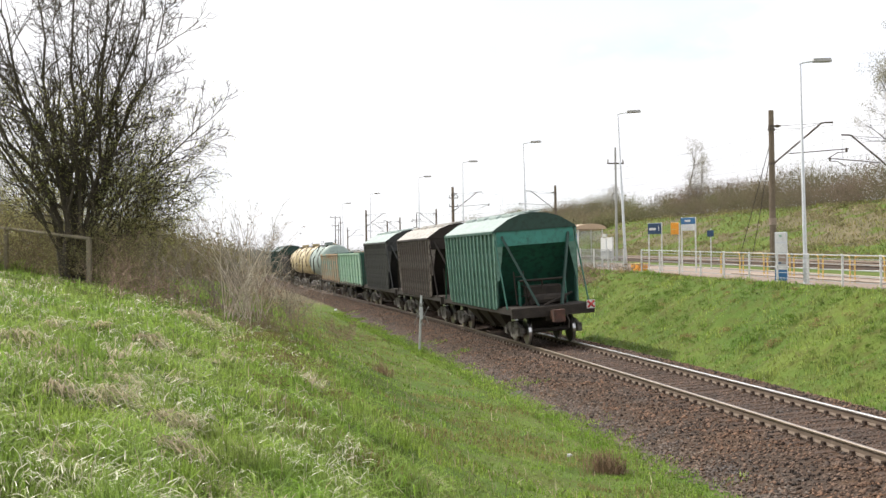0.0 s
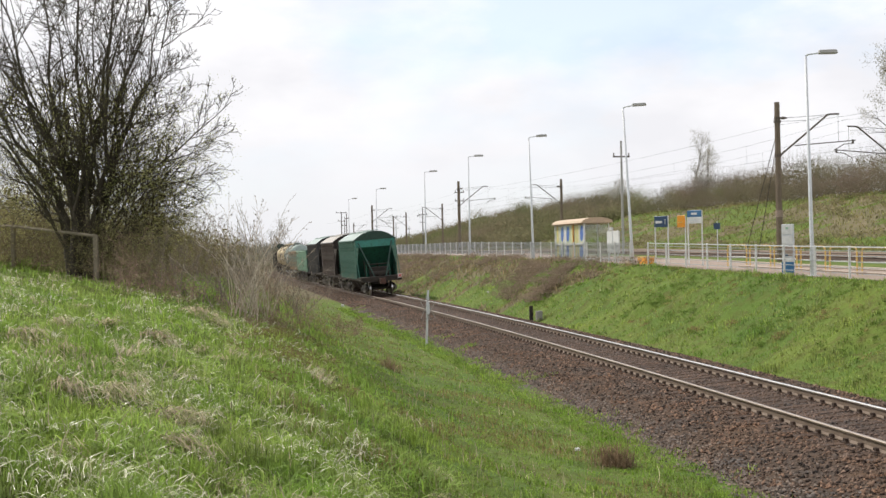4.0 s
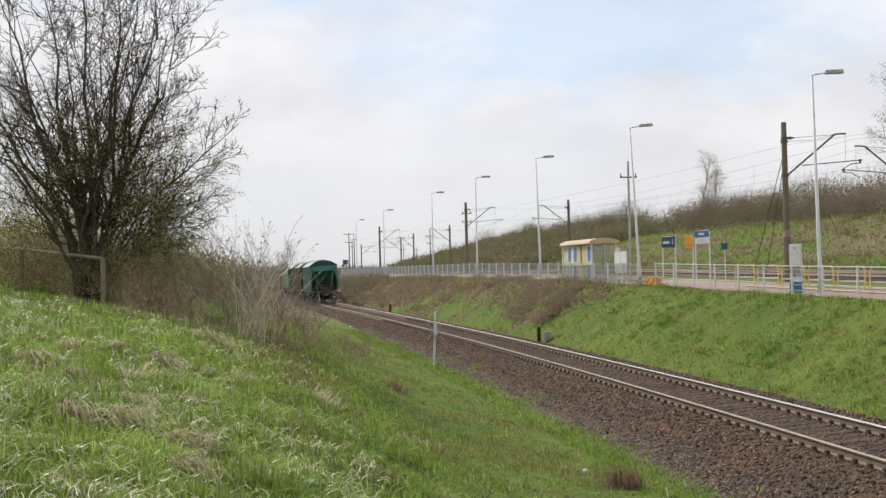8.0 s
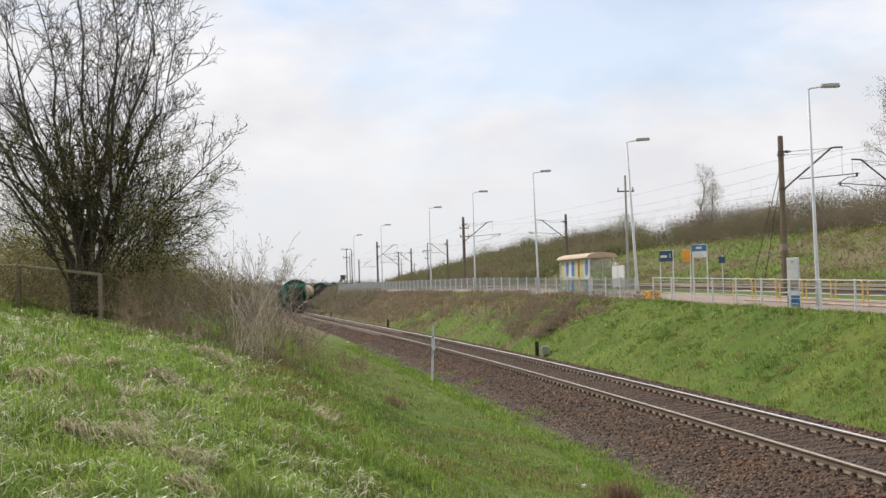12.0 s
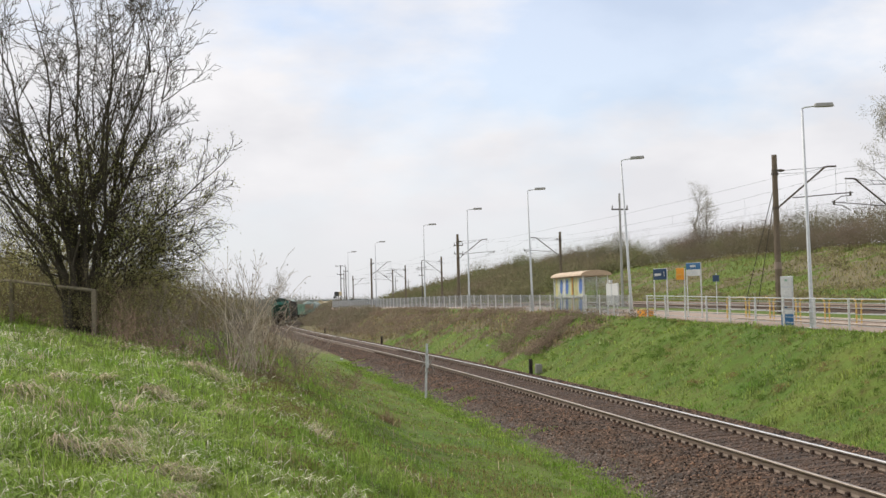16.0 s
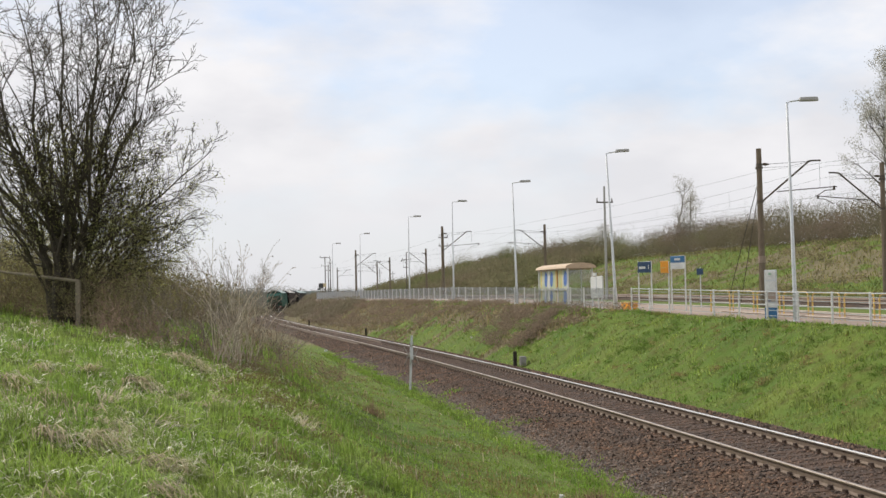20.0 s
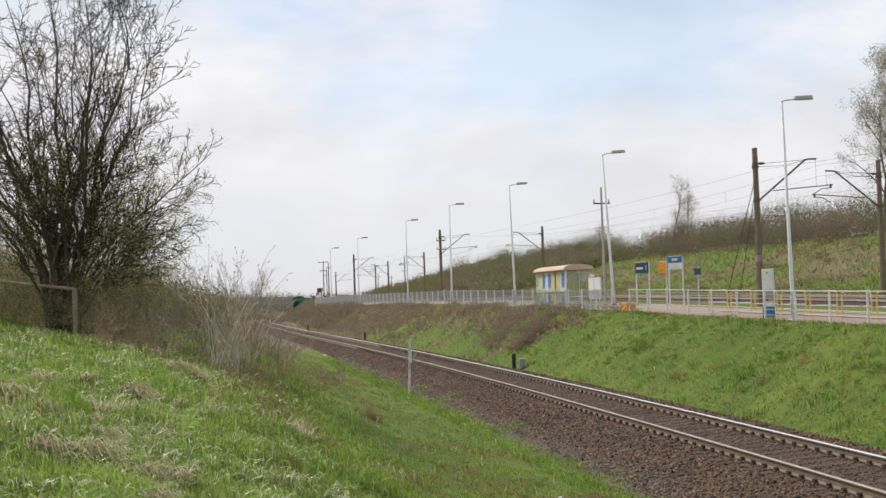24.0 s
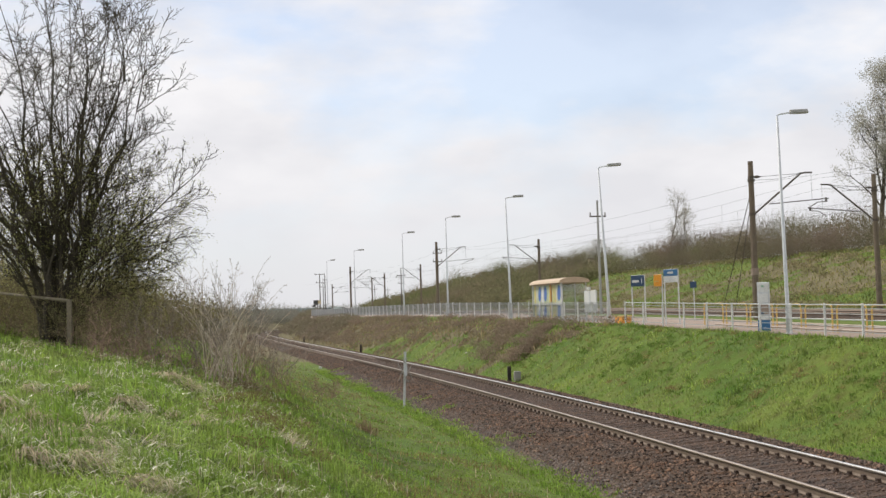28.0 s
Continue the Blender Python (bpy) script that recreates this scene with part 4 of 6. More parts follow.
# the long low bough that reaches out over the shrubs
grow(gt, Vector((0.35, -0.1, 0.3)), heading(20, 0), 6.3, 0.065, rng, 3, [(13, 0.25, 10, 7, 0.24), (5, 0.15, 4, 4, 0.45), (3, 0.2, 3, 3, 0.4), (0, 0, 2, 3, 0)], ends, 0.12, 0.2, 0.0075, fan(40, 350, 0.3))
for ln, lean, az in ((3.3, 44, 350), (3.2, 52, 20), (4.6, 40, 340), (4.0, 28, 200), (4.2, 36, 10), (4.8, 30, 60), (2.4, 58, 5), (3.8, 40, 356), (4.4, 30, 30),
                     (3.5, 40, 5), (4.8, 22, 200), (4.4, 34, 80), (3.2, 42, 340), (4.9, 18, 340), (4.1, 32, 4), (4.8, 24, 348), (5.4, 24, 182)):
    d = heading(lean, az)
    grow(gt, Vector((0.3 * d.x, 0.3 * d.y, 0.4)), d, ln, 0.036, rng, 3, low_spec, ends, 0.24, 0.06, 0.0055)
part("trunk", gt, BARK, tree)
low = [e for e, v in ends if e.z < 5.4]
lv = [e + Vector((nr.normal(0, 0.09), nr.normal(0, 0.09), nr.normal(0, 0.09))) for e in low for _ in range(8) if nr.random() < 1.2 - 0.14 * e.z]
v, f = leaf_quads(lv, 0.017, nr)
bulk("foliage", v, f, LEAF, "", parent=tree)
# swollen buds near the tips of the upper twigs
bv = [e - d * nr.uniform(0, 0.3) + Vector((nr.normal(0, 0.012), nr.normal(0, 0.012), nr.normal(0, 0.012))) for e, d in ends if e.z > 4.6 for _ in range(4)]
v, f = leaf_quads(bv, 0.014, nr)
bulk("bud_growth", v, f, mat("buds", (0.15, 0.13, 0.085), (0.20, 0.19, 0.11), 0.8, vary=0.3), "", parent=tree)["kind"] = "stuff"


def shrub(name, n, h, spread, material, label, leaves=0, seed=0, lev=1, thick=0.012, lm=None, leaf=0.03, bend=0.22, loose=0.02):
    root = empty(name, Matrix(), label, "shrub", "shrubs on the slope")
    g, ends, r_ = Geo(), [], random.Random(seed)
    sp = [(5, 0.25, 4, 4, 0.45), (3, 0.3, 2, 3, 0.5), (0, 0, 2, 3, 0)] if lev == 1 else [(7, 0.2, 5, 4, 0.42), (5, 0.25, 3, 3, 0.5), (0, 0, 2, 3, 0)]
    for k in range(n):
        az, lean = r_.uniform(0, 6.283), abs(r_.gauss(0, spread))
        d = Vector((math.sin(lean) * math.cos(az), math.sin(lean) * math.sin(az), math.cos(lean)))
        b_ = Vector((r_.gauss(0, 0.3), r_.gauss(0, 0.3), -0.05))
        grow(g, b_, d, h * r_.uniform(0.5, 1.1), thick * r_.uniform(0.7, 1.4), r_, 2, sp, ends, bend, 0.02)
    part("brush", g, material, root)
    if leaves:
        pl = [e + Vector((nr.normal(0, loose), nr.normal(0, loose), nr.normal(0, loose))) for e, _ in ends for _ in range(leaves)]
        v, f = leaf_quads(pl, leaf, nr)
        bulk("foliage", v, f, lm or LEAF, "", parent=root)
    return root


PALE = mat("pale_dry_stems", (0.60, 0.52, 0.42), (0.34, 0.265, 0.195), 0.8, scale=3, vary=0.3)
OLIVE = mat("olive_leaves", (0.33, 0.32, 0.13), (0.38, 0.33, 0.16), 0.7, scale=1.0, vary=0.35, thin=0.55)
TWIG = mat("olive_twigs", (0.19, 0.155, 0.10), (0.25, 0.20, 0.13), 0.9, scale=3, vary=0.3)
REDB = mat("reddish_brush", (0.29, 0.20, 0.145), (0.40, 0.29, 0.21), 0.9, scale=1.5, vary=0.35)
GREYB = mat("grey_brown_stems", (0.30, 0.25, 0.20), (0.21, 0.175, 0.145), 0.9, scale=2, vary=0.3)


def arching_shrub(n, h, tilt, seed):
    """Long bleached canes that rise from one root, arch over and carry buds."""
    root = empty("cane_shrub", Matrix(), "arching leafless shrub of long pale canes with dark buds", "shrub", "shrubs on the slope")
    g, r_, tips, bud = Geo(), random.Random(seed), [], []
    for k in range(n):
        az = r_.gauss(-12, 55) if k % 4 else r_.uniform(0, 360)
        lean = min(abs(r_.gauss(tilt, 9)), 38)
        ln = h * r_.uniform(0.55, 1.12)
        law = (lambda a, b: lambda u: heading(b * (0.45 + 0.95 * u), a))(az, lean)
        rad = r_.uniform(0.009, 0.017)
        grow(g, Vector((r_.gauss(0, 0.14), r_.gauss(0, 0.2), -0.05)), heading(lean * 0.4, az), ln, rad, r_, 1, [(10, 0.3, 8, 4, 0.10), (0, 0, 2, 3, 0)], tips, 0.13, 0.1, 0.004, law)
        bud += [(e - d * r_.uniform(0, 0.12)) for e, d in tips[-10:] for _ in range(2)]
    part("brush", g, PALE, root)
    v, f = leaf_quads([b_ + Vector((r_.gauss(0, 0.015), r_.gauss(0, 0.015), r_.gauss(0, 0.015))) for b_ in bud], 0.02, nr)
    bulk("bud_growth", v, f, GREYB, "", parent=root)["kind"] = "stuff"
    return root


kinds = [shrub("dry_shrub", 15, 1.2, 1.0, REDB, "tangled reddish-brown dry shrub on the slope", 0, 3, 1, 0.007, None, 0.03, 0.5),
         shrub("dry_shrub", 8, 1.9, 0.5, GREYB, "grey-brown leafless shrub with thin stems", 0, 5, 1, 0.009, None, 0.03, 0.2),
         shrub("budding_shrub", 8, 2.5, 0.38, GREYB, "tall leafless shrub with small buds", 1, 8, 1, 0.009, None, 0.014, 0.18),
         shrub("undergrowth_bush", 24, 2.2, 0.75, TWIG, "dense olive bush of fine twigs beside the tree", 8, 12, 2, 0.007, OLIVE, 0.018, 0.28, 0.12),
         arching_shrub(13, 2.9, 30, 17),
         shrub("dry_shrub", 30, 0.6, 1.3, mat("dry_litter", (0.36, 0.27, 0.185), (0.27, 0.195, 0.135), 0.9, scale=2, vary=0.4), "low mat of dead brown stalks on the slope", 0, 23, 1, 0.005, None, 0.03, 0.6)]
spots = [(-7.2, 27.5, 0, 0.9), (-6.9, 28.4, 0, 0.9), (-6.1, 27.9, 0, 0.8), (-6.8, 30.0, 0, 1.2), (-5.6, 30.5, 0, 1.1), (-7.9, 29.6, 0, 1.1), (-8.4, 31.0, 0, 1.3), (-7.5, 31.5, 0, 1.3),
         (-4.9, 27.6, 4, 0.95), (-4.7, 29.6, 4, 0.9), (-5.2, 31.6, 4, 1.0), (-5.6, 35.0, 4, 1.1),
         (-5.2, 33.5, 0, 1.2), (-4.5, 35.0, 0, 1.0), (-5.9, 36.0, 1, 1.2), (-4.9, 38.5, 0, 1.2), (-5.4, 42.0, 1, 1.2), (-6.3, 33.0, 2, 1.0), (-5.8, 31.2, 2, 0.85), (-6.9, 38.0, 2, 1.1), (-6.5, 29.4, 2, 0.8), (-7.3, 32.0, 2, 0.9),
         (-5.6, 46.0, 1, 1.2), (-7.6, 44.0, 0, 1.5), (-8.6, 38.0, 0, 1.4), (-4.4, 40.0, 0, 0.8), (-7.0, 32.5, 0, 1.3), 
         (-5.7, 32.4, 1, 1.0), (-5.0, 36.5, 1, 1.0), (-5.9, 34.4, 0, 1.3), (-6.4, 35.5, 1, 1.1), (-12.4, 38.4, 0, 1.3), (-13.0, 39.0, 1, 1.3), (-6.6, 50.0, 0, 1.5), (-7.8, 56.0, 1, 1.4), (-9.4, 64.0, 0, 1.6),
         (-4.3, 28.9, 5, 1.0), (-4.6, 27.0, 5, 0.9), (-5.3, 27.3, 5, 0.9), (-6.2, 27.2, 5, 0.9), (-4.3, 48.5, 5, 1.5), (-4.8, 53.0, 5, 1.6),
         (-10.1, 35.6, 3, 0.95), (-9.4, 35.0, 3, 1.0), (-8.8, 34.4, 3, 1.0), (-7.7, 34.0, 3, 0.9), (-8.3, 33.3, 3, 0.7), (-11.6, 36.9, 3, 0.8), (-12.5, 37.2, 3, 1.4), (-13.6, 38.4, 3, 1.5), (-11.9, 38.6, 3, 1.4), (-11.7, 35.7, 0, 1.2), (-12.9, 36.9, 0, 1.3)]
used = set()
for x, y, k, sc in spots:
    m = Matrix.Translation((x, y, gz1(x, y) - 0.03)) @ pose(0, 0, 0, 0, 0, (x * 77 + y * 131) % 360)
    if k in used:
        o = copy_thing(kinds[k], m)
    else:
        used.add(k)
        o = kinds[k]
        o.matrix_basis = m
    o.scale = (sc, sc, sc)


CATKIN = mat("catkins", (0.52, 0.50, 0.43), (0.40, 0.38, 0.32), 0.9, vary=0.3, thin=0.4)


# leafless trees on the hill and far off
def bare_tree(x, y, h, seed, material, label, width=0.55, n=9, z=None):
    z = gz1(x, y) - 0.2 if z is None else z
    root = empty("tree", Matrix.Translation((x, y, z)), label, "tree")
    g, ends, r_ = Geo(), [], random.Random(seed)
    grow(g, Vector((0, 0, 0)), Vector((0.02, 0, 1)), h, h * 0.016, r_, 3, [(n + 9, 0.22, 9, 6, width), (8, 0.2, 5, 4, 0.5), (6, 0.2, 3, 3, 0.55), (0, 0, 2, 3, 0)], ends, 0.10, 0.04)
    part("trunk", g, material, root)
    pl = [e + Vector((nr.normal(0, 0.3), nr.normal(0, 0.3), nr.normal(0, 0.3))) for e, _ in ends for _ in range(28 if h > 15 else 5)]
    v, f = leaf_quads(pl, 0.075 if h > 15 else 0.05, nr)
    bulk("crown", v, f, CATKIN, "", parent=root)
    return root


def hill_spot(px_tan, n):
    """Where the sight line of that slope (x over y) meets the distance n behind the platform."""
    y = n / (UY * px_tan - UX)
    return px_tan * y, y


for tan_, n_, h, sd_, w_, lab in ((0.183, 73, 11.0, 3, 0.24, "slim bare birch on the hill"), (0.352, 80, 21.0, 4, 0.30, "tall bare tree with pale catkins behind the line"), (0.372, 82, 20.0, 9, 0.36, "tall bare tree with pale catkins behind the line"),
                                 (0.1945, 74, 8.6, 14, 0.27, "slim bare birch on the hill"), (0.126, 70, 5.0, 6, 0.5, "low bare tree on the hill")):
    x, y = hill_spot(tan_, n_)
    bare_tree(x, y, h, sd_, BIRCH if "birch" in lab else BARK, lab, w_)

# thicket along the hilltop: upright twigs in clumps
def thicket(spots, per, hgt, spread, material, name, label, seed, chip=0.2):
    """Clumps of small leafy and twiggy chips with thin shoots standing out of them."""
    r_ = np.random.default_rng(seed)
    V, N = [], []
    for x, y, s in spots:
        z = gz1(x, y)
        m = int(per * s)
        rad, h = spread * s * 1.5, hgt * s
        u = r_.normal(size=(m, 3))
        u /= np.linalg.norm(u, axis=1)[:, None]
        q = u * (r_.random((m, 1)) ** 0.45)
        c = np.stack([x + q[:, 0] * rad, y + q[:, 1] * rad, z + h * (0.42 + 0.5 * q[:, 2]) + r_.normal(0, 0.05 * h, m)], 1)
        a = r_.normal(size=(m, 3))
        a /= np.linalg.norm(a, axis=1)[:, None]
        b = np.cross(a, r_.normal(size=(m, 3)))
        b /= np.linalg.norm(b, axis=1)[:, None]
        k = chip * r_.uniform(0.5, 1.5, (m, 1)) * (0.6 + 0.4 * s)
        V.append(np.stack([c - a * k * 0.8 + b * k * 0.5, c - a * k * 0.8 - b * k * 0.5, c + a * k], 1))
        N.append(np.repeat(u * [1, 1, 0.8] + [0, 0, 0.5] + r_.normal(0, 0.3, (m, 3)), 3, 0))
        t = max(3, m // 8)
        ang = r_.uniform(0, 6.283, t)
        rr = rad * r_.random(t) ** 0.6
        p = np.stack([x + np.cos(ang) * rr, y + np.sin(ang) * rr, z + h * r_.uniform(0.3, 0.8, t)], 1)
        e = p + np.stack([r_.normal(0, 0.2, t), r_.normal(0, 0.2, t), r_.uniform(0.25, 0.55, t)], 1) * h
        w = np.stack([np.full(t, 0.09 * chip), np.zeros(t), np.zeros(t)], 1)
        V.append(np.stack([p - w, p + w, e], 1))
        N.append(np.tile([[0, -0.6, 0.8]], (t * 3, 1)))
    v, n = np.concatenate(V).reshape(-1, 3), np.concatenate(N)
    n /= np.linalg.norm(n, axis=1)[:, None]
    return bulk(name, v, np.arange(len(v)).reshape(-1, 3), material, label, "thicket")


hs = np.random.default_rng(5)
spots = []
for s in np.arange(10, 370, 2.6):
    for n_ in (68.5, 71.5, 74.5, 78, 83):
        x, y, _ = on_plat(s + hs.normal(0, 1.0), n_ + hs.normal(0, 1.0) + 5 * noise.noise((s * 0.045, n_ * 0.02, 1.0)))
        swell = 1 + 0.8 * noise.noise((x * 0.055, y * 0.055, 3.0)) + 0.4 * noise.noise((x * 0.17, y * 0.17, 6.0))
        spots.append((x, y, hs.uniform(0.6, 1.15) * swell * (0.7 if n_ < 70 else 1.0)))
thicket(spots, 700, 4.2, 1.6, THICK, "hill_thicket", "dense brown and olive thicket along the hilltop", 1, 0.105)
spots = [(*on_plat(s + hs.normal(0, 1), n_ + hs.normal(0, 1))[:2], hs.uniform(0.6, 1.25)) for s in np.arange(188, 372, 3.4) for n_ in (51, 55, 59, 63, 67)]
thicket(spots, 260, 3.0, 1.7, mat("green_thicket", (0.17, 0.185, 0.08), (0.25, 0.20, 0.14), 0.9, scale=0.05, scale2=0.3, vary=0.25, thin=0.5, col3=(0.14, 0.15, 0.075)), "green_thicket", "budding green thicket on the hillside", 2, 0.22)
# low withered clumps and lumps on the open hillside
spots = []
for k in range(420):
    x, y, _ = on_plat(hs.uniform(60, 260), hs.uniform(46, 69))
    if noise.noise((x * 0.12, y * 0.12, 7.0)) + hs.normal(0, 0.15) > 0.05:
        spots.append((x, y, hs.uniform(0.5, 1.2)))
thicket(spots, 110, 0.5, 1.2, mat("hill_brush", (0.30, 0.25, 0.15), (0.24, 0.24, 0.11), 0.9, scale=0.2, vary=0.3, thin=0.5), "hill_brush", "low withered clumps on the hillside", 9, 0.14)
# rough brown growth on the bank below the platform
spots = []
for s in np.arange(59, 185, 0.7):
    p = 0.35 + 0.6 * float(smooth(60, 95, s))
    for k in range(3):
        if hs.random() < p:
            o = hs.uniform(4.0, 9.5) if s > 75 else hs.uniform(6.5, 10.5)
            x, y, _ = on_track(s, o)
            if UY * x - UX * y < FENCE - 0.7 and 0.8 * noise.noise(((s + 3 * o) * 0.10, o * 0.12, 15.0)) + 0.4 * noise.noise((s * 0.6, o * 0.6, 8.0)) > -0.22 - 0.2 * float(smooth(90, 130, s)) + 0.2 * float(1 - smooth(58, 76, s)):
                spots.append((x, y, hs.uniform(0.5, 1.1)))
for k in range(60):
    u = hs.random()
    x, y, _ = on_track(66.8 + 2.2 * u + hs.normal(0, 0.5), 4.7 + 3.0 * u)
    spots.append((x, y, hs.uniform(0.4, 0.8)))
    x, y, _ = on_track(72.5 + 3.0 * u + hs.normal(0, 1.6), 4.6 + 3.0 * u)
    spots.append((x, y, hs.uniform(0.5, 1.1)))
for s in np.arange(70, 203, 0.6):
    x, y, _ = on_plat(s, FENCE - 0.45 + hs.normal(0, 0.15))
    if noise.noise((s * 0.12, 3.0, 1.0)) > -0.15:
        spots.append((x, y, hs.uniform(0.35, 0.75)))
thicket(spots, 240, 0.55, 0.7, mat("bank_growth", (0.31, 0.235, 0.18), (0.24, 0.20, 0.135), 0.9, scale=0.3, vary=0.35, thin=0.5), "bank_growth", "dry brown weeds and low brush on the bank", 3, 0.05)
# tussocks on the green part of the bank; the dark green ones paint shaded lumps
for sd_, col_a, col_b, nm, lab, lim in ((31, (0.12, 0.205, 0.035), (0.17, 0.25, 0.05), "green_tussocks", "dark green tussocks standing for shaded lumps on the bank", 520), (32, (0.34, 0.30, 0.12), (0.28, 0.20, 0.10), "dry_tussocks", "small withered tussocks on the bank", 160)):
    spots = []
    while len(spots) < lim:
        x, y, _ = on_track(hs.uniform(18, 75), hs.uniform(4.5, 22))
        if UY * x - UX * y < FENCE - 0.8 and noise.noise((x * 0.25, y * 0.25, float(sd_))) + hs.normal(0, 0.2) > 0.1:
            spots.append((x, y, hs.uniform(0.25, 0.8)))
    thicket(spots, 110, 0.26, 0.26, mat(nm, col_a, col_b, 0.85, scale=0.8, vary=0.3, thin=0.5), nm, lab, sd_, 0.033)
# far hedge and trees where the line bends away
spots = [(x, y, hs.uniform(0.7, 1.4)) for x, y in zip(hs.uniform(-120, -42, 260), hs.uniform(230, 420, 260))] + \
        [(x, y, hs.uniform(0.6, 1.2)) for x, y in zip(hs.uniform(-56, -47, 40), hs.uniform(200, 330, 40))] + \
        [(x, y, hs.uniform(0.8, 1.3)) for x, y in zip(hs.uniform(-45, -5, 90), hs.uniform(420, 470, 90))]
spots += [(x, y, hs.uniform(0.5, 0.9)) for x, y in zip(hs.uniform(-52, -36, 120), hs.uniform(340, 400, 120))]
thicket(spots, 210, 4.2, 2.4, HEDGE, "far_hedge", "hedge and scrub far along the line, greyed for haze", 4, 0.2)
bare_tree(-47.0, 330.0, 9.5, 21, GREYB, "distant bare tree above the hedge", 0.42)
# dark scrub where the bank runs out beyond the platform
spots = []
for s in np.arange(150, 300, 1.1):
    for k in range(4):
        o = hs.uniform(4.0, 11.0)
        x, y, _ = on_track(s, o)
        if UY * x - UX * y < FENCE - 0.6 or UX * x + UY * y > 207:
            spots.append((x, y, hs.uniform(0.5, 1.2)))
    x, y, _ = on_track(s, hs.uniform(-9.0, -5.0))
    spots.append((x, y, hs.uniform(0.5, 1.1)))
thicket(spots, 130, 1.1, 0.9, mat("far_scrub", (0.25, 0.20, 0.155), (0.22, 0.21, 0.13), 0.9, scale=0.12, vary=0.3, thin=0.5), "far_scrub", "dull brown scrub on the far end of the bank", 41, 0.12)
# yellow-green bushes and pale scrub behind the railing
spots = [(x, y, hs.uniform(0.6, 1.1)) for x, y in zip(hs.uniform(-22, -11.5, 60), hs.uniform(42, 70, 60))]
thicket(spots, 420, 2.6, 1.1, mat("pale_scrub", (0.24, 0.215, 0.085), (0.20, 0.165, 0.10), 0.9, scale=0.4, vary=0.3, thin=0.5), "pale_scrub", "pale yellow-green scrub behind the railing", 6, 0.09)

# distant hills; the blue haze of distance is put into their colour
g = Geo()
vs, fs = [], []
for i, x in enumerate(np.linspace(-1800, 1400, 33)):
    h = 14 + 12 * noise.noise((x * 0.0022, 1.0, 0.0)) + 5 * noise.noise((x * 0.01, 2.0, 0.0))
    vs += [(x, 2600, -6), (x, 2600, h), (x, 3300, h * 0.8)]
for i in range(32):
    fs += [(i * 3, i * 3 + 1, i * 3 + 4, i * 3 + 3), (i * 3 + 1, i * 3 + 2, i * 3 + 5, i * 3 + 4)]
hills = new("backdrop", g.add(vs, fs).mesh("backdrop", mat("haze_tinted_hills", (0.28, 0.36, 0.42), (0.32, 0.40, 0.45), 1.0, scale=0.004, scale2=0.02, col3=(0.25, 0.33, 0.36))))
tagged(hills, "hills on the horizon, tinted blue for haze", "hills", kind="structure")

# ---- railing by the tree ----
rail = empty("wooden_railing", Matrix(), "weathered grey railing with square posts beside the tree", "railing")
rp = [(-9.47, 32.95), (-12.7, 36.0), (-15.9, 39.0), (-19.1, 42.0)]
for x, y in rp:
    part("post", Geo().box((x, y, gz1(x, y) + 0.58), (0.12, 0.12, 1.30), bevel=0.012), WOODR, rail)
for (a, b), (c, d) in zip(rp[:-1], rp[1:]):
    part("top_rail", Geo().tube([(a, b, gz1(a, b) + 1.2), (c, d, gz1(c, d) + 1.2)], 0.045, 6), WOODR, rail)


# ---- grass ----
BANKG = mat("bank_blades", (0.16, 0.30, 0.045), (0.37, 0.47, 0.11), 0.45, scale=0.8, scale2=0.45, col3=(0.30, 0.30, 0.11), vary=0.35, thin=0.5, lo=0.4, hi=0.6)

def blades(x, y, h, w, material, name, label, seed, lean=0.35, tip=0.0, lift=0.0):
    r_ = np.random.default_rng(seed)
    n = len(x)
    off = track_coords(x, y)[0]
    z = ground_z(x, y) + bumps(x, y, off) - 0.02 + lift
    bed = np.interp(off, [p[0] for p in BED], [p[1] for p in BED]) + off * CANT - 0.02
    z = np.where((off > -3.9) & (off < 3.5), np.maximum(z, bed), z)
    ang = r_.uniform(0, math.pi, n)
    dx, dy = np.cos(ang) * w / 2, np.sin(ang) * w / 2
    la, lm = r_.uniform(0, 2 * math.pi, n), np.abs(r_.normal(0, lean, n)) * h
    ox, oy = np.cos(la) * lm, np.sin(la) * lm
    hz = np.sqrt(np.maximum(h * h - lm * lm, (0.3 * h) ** 2))
    mid = np.stack([x + ox * 0.35, y + oy * 0.35, z + hz * 0.62], 1)
    e = np.stack([dx, dy, 0 * dx], 1)
    p = np.stack([x, y, z], 1)
    t = np.stack([x + ox, y + oy, z + hz * (1 - tip)], 1)
    v = np.stack([p - e, p + e, mid + e * 0.8, mid - e * 0.8, t], 1).reshape(-1, 3)
    k = np.arange(n)[:, None] * 5
    f = np.concatenate([k + [0, 1, 2], k + [0, 2, 3], k + [3, 2, 4]], 0)
    return bulk(name, v, f, material, label, "grass", normals=np.repeat(lie(x, y, 0.32, seed), 5, 0))


